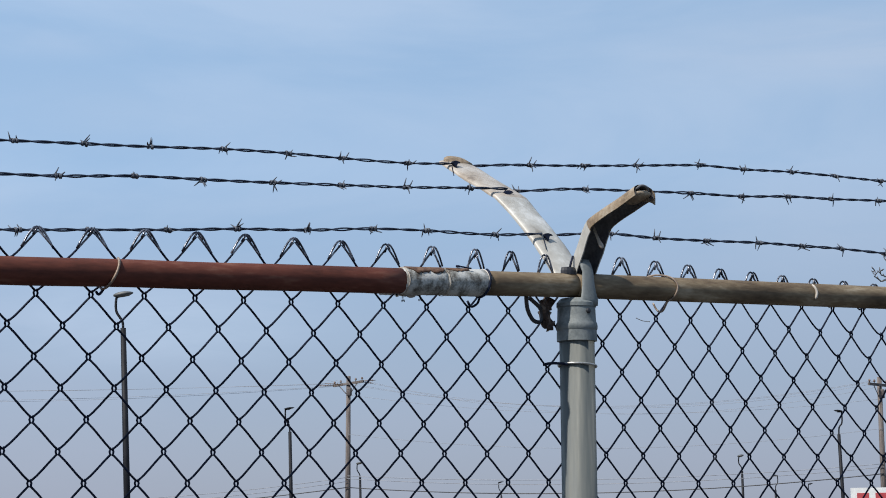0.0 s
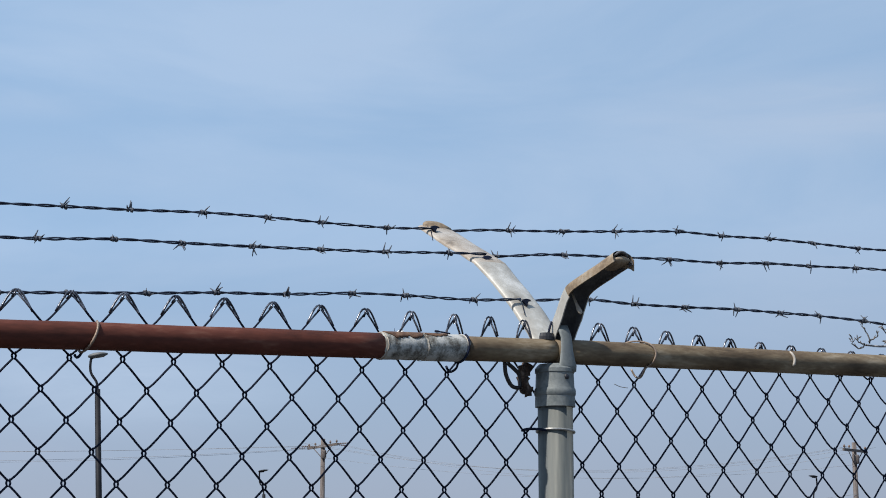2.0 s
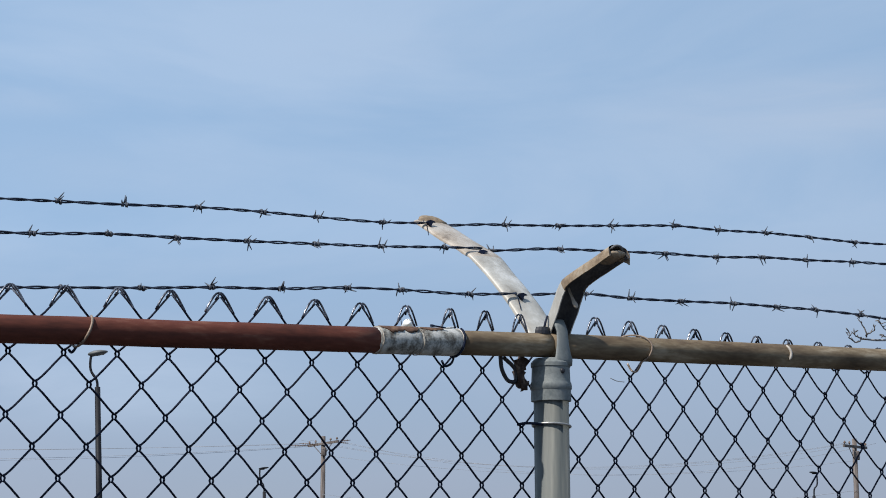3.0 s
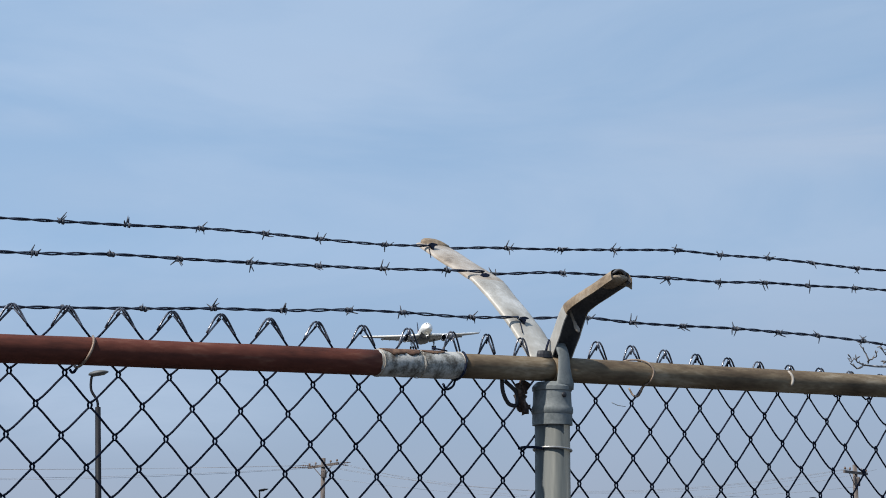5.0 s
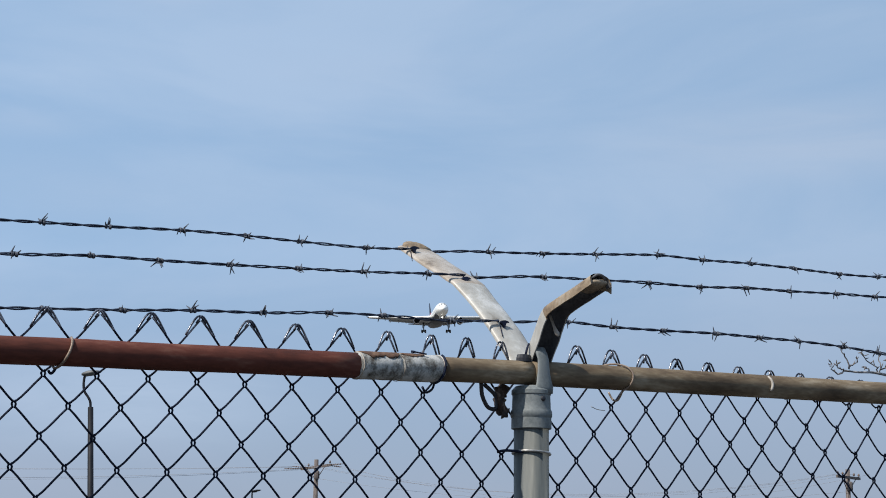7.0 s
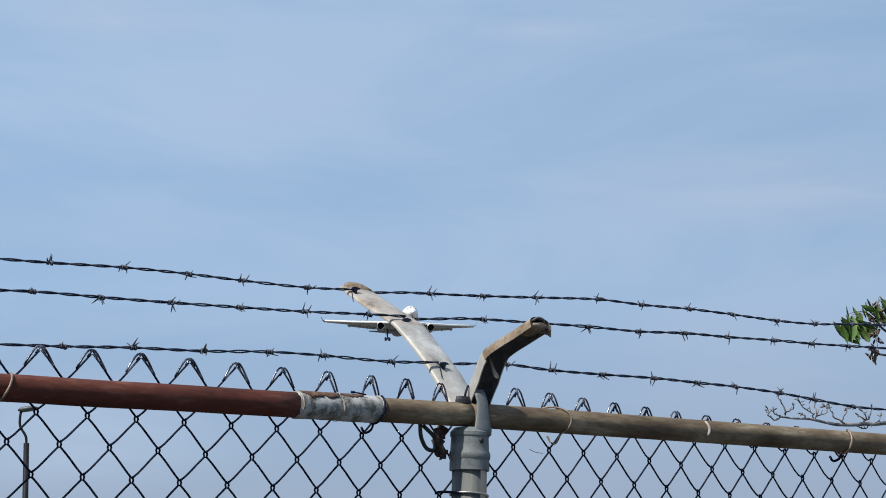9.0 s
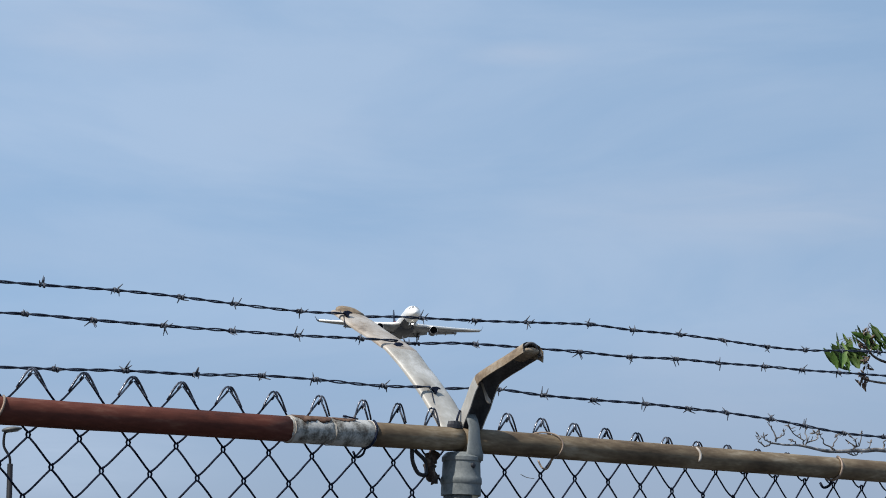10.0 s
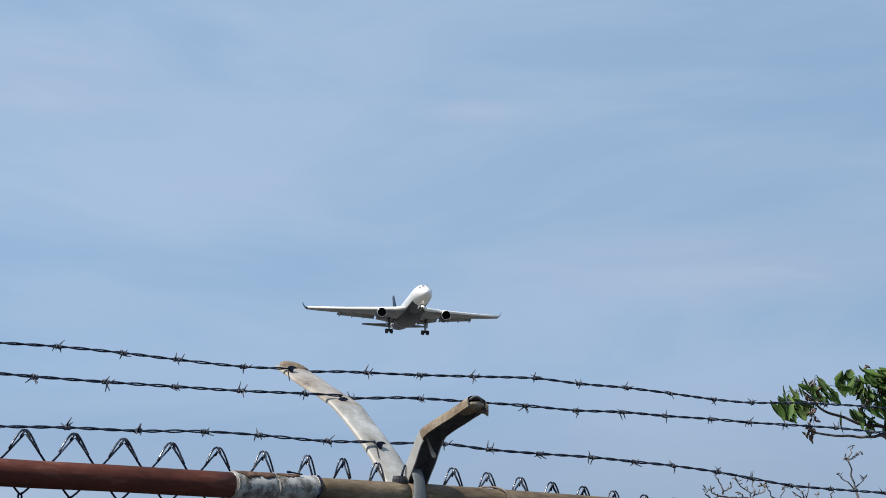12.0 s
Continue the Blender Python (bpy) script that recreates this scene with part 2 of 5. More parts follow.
M_DRY = material("brown_seed_cluster", [(0.055, 0.032, 0.022), (0.12, 0.078, 0.055), (0.21, 0.16, 0.125)], 60, (0.7, 0.9), 0.0, 0.3)
M_FUS = material("white_aircraft_paint", [(0.78, 0.765, 0.73), (0.84, 0.825, 0.79)], 0.25, (0.25, 0.35), 0.0, 0.0, 12)
M_NAVY = material("navy_aircraft_paint", [(0.008, 0.010, 0.022), (0.014, 0.018, 0.036)], 0.3, (0.35, 0.5), 0.0, 0.0, gloss=0.3)
M_WING = material("grey_wing_paint", [(0.17, 0.18, 0.20), (0.24, 0.25, 0.27)], 0.3, (0.4, 0.55), 0.0, 0.0, 14, gloss=0.4)
M_BELLY = material("blue_grey_belly_paint", [(0.034, 0.038, 0.050), (0.056, 0.060, 0.076)], 0.4, (0.4, 0.55), 0.0, 0.0, 10, gloss=0.3)
M_BARE = material("bare_leading_edge", [(0.42, 0.42, 0.43), (0.52, 0.52, 0.53)], 0.5, (0.3, 0.4), 0.35, 0.0)
M_FAN = material("dark_engine_intake", [(0.003, 0.003, 0.004), (0.006, 0.006, 0.008)], 2, (0.6, 0.8), 0.0, 0.0, gloss=0.1)
M_TAILRED = material("red_tail_paint", [(0.17, 0.010, 0.018), (0.22, 0.016, 0.024)], 0.4, (0.3, 0.4), 0.0, 0.0)
M_GLASS = material("cockpit_glass", [(0.01, 0.012, 0.016), (0.02, 0.022, 0.028)], 1, (0.08, 0.15), 0.0, 0.0)
M_TYRE = material("black_tyre", [(0.012, 0.012, 0.012), (0.025, 0.025, 0.025)], 2, (0.7, 0.85), 0.0, 0.0)
M_STRUT = material("grey_gear_strut", [(0.05, 0.055, 0.06), (0.10, 0.105, 0.11)], 2, (0.4, 0.5), 0.2, 0.0)
M_BIRD = material("dark_insect_body", [(0.012, 0.011, 0.011), (0.03, 0.028, 0.027)], 30, (0.6, 0.8), 0.0, 0.1)


# ================= mesh helpers =================
def mesh_of(name, verts, faces, mat, smooth=True):
    me = bpy.data.meshes.new(name)
    me.from_pydata([tuple(v) for v in verts], [], faces)
    if mat:
        me.materials.append(mat)
    if smooth:
        me.polygons.foreach_set("use_smooth", [True] * len(me.polygons))
    me.update()
    return me


def part(name, data, parent, label="", m=None):
    """Links a mesh as one part under a thing or part."""
    ob = new(name, data)
    ob.parent = parent
    if m is not None:
        ob.matrix_basis = m
    if label:
        ob["label"] = label
    return ob


def thing(name, m, label, category, group="", kind="", data=None):
    ob = new(name, data)
    ob.matrix_basis = m
    return tagged(ob, label, category, group, kind)


class Build:
    """Collects vertices and faces of one mesh."""

    def __init__(self):
        self.v, self.f = [], []

    def tube(self, pts, radius, sides=8, caps=True, squash=None):
        """A round bar along points; radius a number or one for each point."""
        pts = [Vector(p) for p in pts]
        rad = [radius] * len(pts) if not isinstance(radius, (list, tuple)) else radius
        first = len(self.v)
        prev = None
        for i, p in enumerate(pts):
            d = (pts[min(i + 1, len(pts) - 1)] - pts[max(i - 1, 0)])
            d = d.normalized() if d.length > 1e-9 else Vector((0, 0, 1))
            if prev is None:
                ref = Vector((0, 0, 1)) if abs(d.z) < 0.9 else Vector((0, 1, 0))
                a = d.cross(ref).normalized()
            else:
                a = (prev - d * prev.dot(d)).normalized()
            prev = a
            b = d.cross(a)
            for k in range(sides):
                w = 2 * math.pi * k / sides
                self.v.append(p + (a * math.cos(w) + b * math.sin(w)) * rad[i])
        n = len(pts)
        for i in range(n - 1):
            for k in range(sides):
                o, q = first + i * sides, (k + 1) % sides
                self.f.append((o + k, o + q, o + sides + q, o + sides + k))
        if caps:
            self.f.append(tuple(first + k for k in range(sides))[::-1])
            self.f.append(tuple(first + (n - 1) * sides + k for k in range(sides)))
        return self

    def lathe(self, profile, sides=24, m=None, caps=True):
        """A body turned round z from (radius, z) pairs."""
        first = len(self.v)
        for r, z in profile:
            for k in range(sides):
                w = 2 * math.pi * k / sides
                p = Vector((r * math.cos(w), r * math.sin(w), z))
                self.v.append(m @ p if m else p)
        n = len(profile)
        for i in range(n - 1):
            for k in range(sides):
                o, q = first + i * sides, (k + 1) % sides
                self.f.append((o + k, o + q, o + sides + q, o + sides + k))
        if caps:
            self.f.append(tuple(first + k for k in range(sides))[::-1])
            self.f.append(tuple(first + (n - 1) * sides + k for k in range(sides)))
        return self

    def loft(self, rings, close=True, caps=True):
        """Skins rings of equally many points."""
        first, k = len(self.v), len(rings[0])
        for ring in rings:
            self.v += [Vector(p) for p in ring]
        for i in range(len(rings) - 1):
            for j in range(k if close else k - 1):
                q = (j + 1) % k
                o = first + i * k
                self.f.append((o + j, o + q, o + k + q, o + k + j))
        if caps and close:
            self.f.append(tuple(first + j for j in range(k))[::-1])
            self.f.append(tuple(first + (len(rings) - 1) * k + j for j in range(k)))
        return self

    def box(self, sx, sy, sz, m=None, bevel=0.12):
        """A box with its long edges cut off."""
        b = min(sx, sy) * bevel
        hx, hy, hz = sx / 2, sy / 2, sz / 2
        ring = [(hx - b, -hy), (hx, -hy + b), (hx, hy - b), (hx - b, hy), (-hx + b, hy), (-hx, hy - b), (-hx, -hy + b), (-hx + b, -hy)]
        rings = [[Vector((x, y, z)) for x, y in ring] for z in (-hz, hz)]
        if m:
            rings = [[m @ p for p in r] for r in rings]
        return self.loft(rings)

    def mesh(self, name, mat, smooth=True, sharp=None):
        me = mesh_of(name, self.v, self.f, mat, smooth)
        if sharp is not None:
            bm = bmesh.new()
            bm.from_mesh(me)
            bmesh.ops.recalc_face_normals(bm, faces=bm.faces)
            for e in bm.edges:
                e.smooth = not (len(e.link_faces) == 2 and e.calc_face_angle(0) > sharp)
            bm.to_mesh(me)
            bm.free()
        return me


def spline(pts, steps=6):
    """A smooth line through the points (Catmull-Rom)."""
    P = [Vector(p) for p in pts]
    P = [P[0] * 2 - P[1]] + P + [P[-1] * 2 - P[-2]]
    res = []
    for i in range(1, len(P) - 2):
        a, b, c, d = P[i - 1:i + 3]
        for k in range(steps):
            u = k / steps
            res.append(0.5 * ((2 * b) + (c - a) * u + (2 * a - 5 * b + 4 * c - d) * u * u + (3 * b - a - 3 * c + d) * u ** 3))
    res.append(P[-2])
    return res


# ================= ground =================
def build_ground():
    rings = [0.0, 4, 10, 25, 60, 150, 400, 1000, 2400, 4300]
    v, f = [Vector((0, 0, 0))], []
    for r in rings[1:]:
        for k in range(48):
            w = 2 * math.pi * k / 48
            v.append(Vector((r * math.cos(w), r * math.sin(w), 0)))
    for k in range(48):
        f.append((0, 1 + k, 1 + (k + 1) % 48))
    for i in range(len(rings) - 2):
        o = 1 + i * 48
        for k in range(48):
            q = (k + 1) % 48
            f.append((o + k, o + 48 + k, o + 48 + q, o + q))
    g = new("ground", mesh_of("ground", v, f, M_ASPHALT, False))
    tagged(g, "worn grey asphalt car park, paler unseen ground beyond to bounce light", "ground", kind="structure")


build_ground()

# ================= fence =================
TURN = 36.4                       # the fence's line, degrees from +x
BASE = pose(0.227, 3.85, 0, 0, 0, TURN)   # foot of the middle post; x along the fence, y to its far side
RAIL_R = 0.021


def rail_z(s):
    return 2.0634 + (0.0397 if s < 0 else 0.0295) * s


def build_post_parts(fence, s, with_arms=True):
    top = rail_z(s) - 0.030
    b = Build()
    prof = [(0.0302, -0.3), (0.0302, 0.0), (0.0302, 0.6), (0.0302, 1.2), (0.0302, top - 0.02)]
    b.lathe(prof, 32, Matrix.Translation((s, 0, 0)))
    post = part("line_post", b.mesh("line_post", M_POST), fence, "grey galvanised round steel post")
    # cast loop cap: skirt with two rolled rims, then a neck beside the rail
    z = top
    prof = [(0.0312, z - 0.067), (0.0346, z - 0.066), (0.0345, z - 0.054), (0.0342, z - 0.048), (0.0358, z - 0.045), (0.0360, z - 0.040), (0.0352, z - 0.036), (0.0336, z - 0.033),
            (0.0330, z - 0.020), (0.0326, z - 0.009), (0.0342, z - 0.007), (0.0342, z - 0.001), (0.0312, z + 0.003), (0.0270, z + 0.007)]
    b = Build().lathe(prof, 32, Matrix.Translation((s, 0, 0)))
    cap = part("post_cap", b.mesh("post_cap", M_CAP, True, 0.45), post, "cast grey cap with rolled rims")
    b = Build()
    zr = rail_z(s)
    # flat strap that runs up the near side of the rail
    rings = []
    for zz, w, y0, y1 in ((z - 0.006, 0.0190, -0.018, -0.0325), (z + 0.004, 0.0190, -0.021, -0.0330), (z + 0.014, 0.0165, -0.0215, -0.0305), (z + 0.030, 0.0135, -0.0215, -0.0285),
                          (zr + 0.022, 0.0122, -0.0200, -0.0275), (zr + 0.034, 0.0122, -0.012, -0.0240), (zr + 0.044, 0.0122, -0.006, -0.018)):
        rings.append([(s + 0.007 + w * math.cos(a), (y0 + y1) / 2 + abs(y0 - y1) / 2 * math.sin(a), zz) for a in [2 * math.pi * k / 16 for k in range(16)]])
    b.loft(rings)
    part("cap_strap", b.mesh("cap_strap", M_CAP), post)
    b = Build().lathe([(0.0048, 0), (0.0048, 0.003), (0.0038, 0.004)], 10, Matrix.Translation((s - 0.001, -0.0312, z - 0.016)) @ pose(0, 0, 0, 90))
    part("cap_hole", b.mesh("cap_hole", M_CABLE), post)
    # wire band round the post
    zb = z - 0.108
    pts = [(s + 0.0325 * math.cos(a), 0.0325 * math.sin(a), zb + 0.003 * math.cos(a + 2.6)) for a in [2 * math.pi * k / 28 for k in range(29)]]
    part("post_tie", Build().tube(pts, 0.0020, 6, False).mesh("post_tie", M_TIE), post, "bright aluminium tie wire")
    tail = spline([(s - 0.030, -0.012, zb + 0.001), (s - 0.036, 0.002, zb + 0.003), (s - 0.045, 0.018, zb + 0.004), (s - 0.050, 0.030, zb + 0.002)], 4)
    part("tie_tail", Build().tube(tail, 0.0026, 6).mesh("tie_tail", M_WIRE), post)
    if with_arms:
        build_arms(post, s, zr)
    return post


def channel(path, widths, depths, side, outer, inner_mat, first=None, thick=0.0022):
    """A pressed channel along a path in the plane across the fence: a rounded web with two flanges, the hollow's shade
    put into the inner faces' colour.
    first: another material for the first stretch."""
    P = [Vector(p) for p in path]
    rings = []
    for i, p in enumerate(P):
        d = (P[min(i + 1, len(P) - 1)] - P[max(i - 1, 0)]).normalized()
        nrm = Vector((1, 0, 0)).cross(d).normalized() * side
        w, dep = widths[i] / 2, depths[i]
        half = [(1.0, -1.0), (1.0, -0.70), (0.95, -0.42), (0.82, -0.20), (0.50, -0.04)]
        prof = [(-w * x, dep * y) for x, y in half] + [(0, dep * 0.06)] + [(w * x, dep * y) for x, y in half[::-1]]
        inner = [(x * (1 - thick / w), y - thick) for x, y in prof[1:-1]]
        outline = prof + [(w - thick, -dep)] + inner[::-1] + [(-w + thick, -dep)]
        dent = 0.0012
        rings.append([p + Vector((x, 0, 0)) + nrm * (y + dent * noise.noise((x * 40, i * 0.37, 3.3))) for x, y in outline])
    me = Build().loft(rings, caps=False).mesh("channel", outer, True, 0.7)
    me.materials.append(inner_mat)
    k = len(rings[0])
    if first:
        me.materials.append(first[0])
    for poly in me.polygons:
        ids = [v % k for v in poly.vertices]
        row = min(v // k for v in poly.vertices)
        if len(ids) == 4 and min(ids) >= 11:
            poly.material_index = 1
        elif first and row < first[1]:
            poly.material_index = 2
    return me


def build_arms(post, s, zr):
    # long arm, leaning to the far side, bent outwards half way
    s += 0.018
    path = spline([(s, 0.028, zr + 0.010), (s, 0.050, zr + 0.041), (s, 0.075, zr + 0.067), (s, 0.105, zr + 0.098), (s, 0.135, zr + 0.127), (s, 0.172, zr + 0.160), (s, 0.196, zr + 0.181),
                   (s, 0.209, zr + 0.190), (s, 0.240, zr + 0.206), (s, 0.290, zr + 0.231), (s, 0.340, zr + 0.258), (s, 0.368, zr + 0.272)], 3)
    n = len(path)
    wid = [0.069 + 0.009 * min(1.0, max(0.0, (i - 14) / 8)) for i in range(n)]
    dep = [0.011 - 0.003 * i / n for i in range(n)]
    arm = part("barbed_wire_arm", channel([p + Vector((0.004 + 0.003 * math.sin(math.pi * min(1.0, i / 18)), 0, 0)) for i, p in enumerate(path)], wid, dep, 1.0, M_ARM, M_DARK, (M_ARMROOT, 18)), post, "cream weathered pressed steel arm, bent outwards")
    for o, z, du in ((0.103, zr + 0.0985, -0.011), (0.212, zr + 0.1895, -0.012), (0.340, zr + 0.2600, -0.034)):
        b = Build()
        # near-black wedge laid on the arm, standing in for the open slot's shade
        beak = ((0.001, 0.000), (0.005, 0.0040), (0.012, 0.0052), (0.019, 0.0036), (0.021, 0.001), (0.015, 0.001), (0.012, -0.003), (0.009, -0.009), (0.006, -0.005))
        b.loft([[(s + du + u, o - 0.004 - q + 0.30 * w, z + w) for u, w in beak] for q in (0.0, 0.005)])
        # thin dark line on the arm's face, down from the slot
        cut = [(s + du + 0.004 - 0.004 * k, o - 0.003 - 0.0075 * k, z - 0.004 - 0.0078 * k) for k in range(4)]
        part("slot_line", Build().tube(cut, 0.0008, 5).mesh("slot_line", M_WIRE), arm, "thin dark line below the slot")
        part("slot_shade", b.mesh("slot_shade", M_WIRE, False), arm, "dark wedge for the open slot's shade")
    b = Build()
    rings = []
    for u, w in ((0.0, 1.0), (0.45, 0.92), (0.8, 0.66), (1.0, 0.25)):
        rings.append([(s + 0.004 + 0.033 * w * math.cos(t), 0.358 + 0.022 * u + 0.005 * math.sin(t), zr + 0.264 + 0.014 * u + 0.0125 * w * math.sin(t)) for t in [2 * math.pi * k / 14 for k in range(14)]])
    part("arm_tip", b.loft(rings).mesh("arm_tip", M_ARMTAN), arm, "brown worn rounded tip")
    # short arm: one folded channel, its hollow turned to the near side and down
    c = s - 0.002
    path = spline([(c, 0.036, zr + 0.004), (c, 0.027, zr + 0.022), (c, 0.015, zr + 0.042), (c, -0.003, zr + 0.071), (c, -0.025, zr + 0.106), (c, -0.043, zr + 0.1170),
                   (c, -0.078, zr + 0.128), (c, -0.110, zr + 0.1380), (c, -0.159, zr + 0.1540)], 3)
    n = len(path)
    wid = [0.045 for i in range(n)]
    dep = [0.021 + 0.010 * max(0.0, min(1.0, (14 - i) / 5)) + 0.006 * math.exp(-((i - 13) / 2.0) ** 2) for i in range(n)]
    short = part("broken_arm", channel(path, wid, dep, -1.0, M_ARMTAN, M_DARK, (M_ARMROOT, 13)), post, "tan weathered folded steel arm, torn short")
    rings = []
    for ds, o, hi, lo in ((0.012, -0.138, 0.1470, 0.1310), (0.017, -0.146, 0.1455, 0.1290), (0.020, -0.151, 0.1410, 0.1285), (0.023, -0.157, 0.1400, 0.1260), (0.025, -0.161, 0.1425, 0.1225)):
        rings.append([(c + ds + e, o, zr + h) for e, h in ((-0.0012, lo), (0.0012, lo), (0.0016, (hi + lo) / 2), (0.0012, hi), (-0.0012, hi), (-0.0008, (hi + lo) / 2))])
    ends = []
    for o, h, w, d in ((-0.128, 0.1310, 0.0190, 0.0060), (-0.146, 0.1360, 0.0195, 0.0068), (-0.156, 0.1390, 0.0190, 0.0068), (-0.162, 0.1400, 0.0165, 0.0052), (-0.165, 0.1405, 0.0100, 0.0030)):
        ends.append([(c + w * math.cos(t), o, zr + h + d * math.sin(t)) for t in [2 * math.pi * k / 16 for k in range(16)]])
    part("crushed_end", Build().loft(ends).mesh("crushed_end", M_ARMTAN), short, "tan crushed end of the arm")
    part("torn_lip", Build().loft(rings).mesh("torn_lip", M_ARMTAN, False), short, "torn tan lip of the arm's end")
    # dark tube stands in for the shaded notch at the crushed end
    curl = Build().tube(spline([(c - 0.016, -0.160, zr + 0.146), (c - 0.008, -0.165, zr + 0.152), (c + 0.003, -0.166, zr + 0.150), (c + 0.009, -0.164, zr + 0.143)], 4), [0.0012] + [0.0022] * 8 + [0.002] * 2 + [0.0012] * 2, 7)
    part("notch_shade", curl.mesh("notch_shade", M_DARK), short)
    # pale drop added in the hollow for a spot of light through a hole
    rings = []
    for u, w, o, h in ((0.0, 0.0030, -0.031, 0.1010), (0.2, 0.0034, -0.0335, 0.0930), (0.45, 0.0032, -0.0370, 0.0840), (0.7, 0.0042, -0.0410, 0.0750), (0.88, 0.0062, -0.0445, 0.0680), (1.0, 0.0052, -0.0460, 0.0630), (1.06, 0.0018, -0.0465, 0.0605)):
        rings.append([(c - 0.001 + 0.005 * u + w * math.cos(t), o + 0.0014 * math.sin(t), zr + h) for t in [2 * math.pi * k / 10 for k in range(10)]])
    spot = Build().loft(rings)
    # dark block stands in for the shade in the gap between the arms
    rings = []
    for h, w, d in ((-0.004, 0.0150, 0.010), (0.002, 0.0150, 0.010), (0.008, 0.0130, 0.009), (0.0085, 0.0100, 0.006)):
        rings.append([(s - 0.036 + w * math.cos(t), -0.002 + d * math.sin(t), zr + 0.022 + h) for t in [2 * math.pi * k / 14 for k in range(14)]])
    part("gap_shade", Build().loft(rings).mesh("gap_shade", M_CABLE, False), post, "dark block for the shaded gap between the arms")
    pin = spline([(s - 0.034, -0.004, zr + 0.030), (s - 0.031, -0.004, zr + 0.040), (s - 0.025, -0.002, zr + 0.050)], 3)
    part("arm_pin", Build().tube(pin, 0.0022, 6).mesh("arm_pin", M_WIRE), post)
    part("light_spot", spot.mesh("light_spot", M_ARM), short, "bright drop for a spot of light")


def pipe(s0, s1, r, wob=0.0):
    n = max(8, int((s1 - s0) / 0.06))
    pts = [(s0 + (s1 - s0) * i / n, 0, rail_z(s0 + (s1 - s0) * i / n) + wob * noise.noise((i * 0.31, 2.7, 0))) for i in range(n + 1)]
    return Build().tube(pts, r, 28)


def tie_ring(fence, s, lean, mat, r=0.0021, reach=1.0):
    """A tie wire that goes round the rail on a slant and hooks into the netting."""
    pts = []
    for k in range(22):
        a = math.pi * 0.62 + 2 * math.pi * 0.86 * k / 21
        pts.append((s + lean * math.sin(a), -math.cos(a) * -(RAIL_R + r + 0.0008), rail_z(s) + math.sin(a) * (RAIL_R + r + 0.0008)))
    part("tie_wire", Build().tube(pts, r, 6).mesh("tie_wire", mat), fence, "tie wire twisted round the rail")
    hook = spline([(s - lean * 0.9, 0.002, rail_z(s) - RAIL_R - 0.003), (s - lean * (0.9 + 0.5 * reach), 0.006, rail_z(s) - 0.026 - 0.008 * reach),
                   (s - lean * (0.9 + 1.1 * reach), 0.020 * reach, rail_z(s) - 0.026 - 0.012 * reach), (s - lean * (0.9 + 1.4 * reach), 0.028 * reach, rail_z(s) - 0.026 - 0.002 * reach)], 4)
    part("tie_hook", Build().tube(hook, r, 6).mesh("tie_hook", M_WIRE), fence)


# the netting's weave: columns k (half steps between), rows j downwards; it hangs a little stretched and leaning
COLS = [-40, -10.5, -8, -6, -3, 0, 2, 4, 6, 8, 10, 40]
COL_S = [-3.628, -1.0023, -0.7799, -0.6061, -0.3416, -0.0846, 0.0812, 0.2496, 0.4158, 0.5818, 0.7509, 3.30]
COL_LEAN = [-0.002, -0.0021, -0.0037, -0.0045, -0.0048, -0.0013, 0.0017, 0.0024, 0.0049, 0.0101, 0.015, 0.015]
COL_Z = [1.945, 1.9489, 1.9553, 1.9582, 1.9637, 1.9685, 1.9700, 1.9723, 1.9722, 1.9680, 1.9688, 1.9688]
ROW_H = [0.0924, 0.0924, 0.0938, 0.0947, 0.0957, 0.0962, 0.0967, 0.0976, 0.0965, 0.0940, 0.0937, 0.0937]
TOPS = [-12, -9.5, -6.5, -3.5, -1.5, -0.5, 0.5, 2.5, 3.5, 5.5, 7.5, 9.5, 20]      # columns of the knuckled tops
TOP_S = [0.0, 0.0, 0.0, 0.004, 0.016, 0.007, -0.001, 0.008, 0.005, -0.001, -0.003, 0.0, 0.0]
TOP_Z = [0.002, 0.004, 0.006, 0.003, 0.003, 0.003, 0.001, 0.005, 0.002, -0.001, 0.003, 0.004, 0.0]


def weave(k, j):
    s = float(np.interp(k, COLS, COL_S)) + float(np.interp(k, COLS, COL_LEAN)) * max(-2, min(j, 5))
    z = float(np.interp(k, COLS, COL_Z)) - float(np.interp(k, COLS, ROW_H)) * j
    if j < -1.2:
        s += float(np.interp(k, TOPS, TOP_S))
        z += float(np.interp(k, TOPS, TOP_Z))
    a = noise.noise((k * 1.7, j * 1.3, 4.1))
    c = noise.noise((k * 1.1, j * 2.3, 9.4))
    return Vector((s + 0.0010 * a, 0.028, z + 0.0010 * c))


# a knuckled top from its tail's end over the crown to its leg: across, up
POINTED = ((0.0261, -0.0288), (0.0210, -0.0202), (0.0155, -0.0112), (0.0100, -0.0034), (0.0055, 0.0012), (0.0018, 0.0026), (-0.0012, 0.0008), (-0.0040, -0.0030), (-0.0085, -0.0085))
ARCHED = ((0.0258, -0.0295), (0.0228, -0.0218), (0.0186, -0.0130), (0.0140, -0.0050), (0.0090, 0.0005), (0.0042, 0.0025), (0.0002, 0.0010), (-0.0024, -0.0045), (-0.0046, -0.0125))


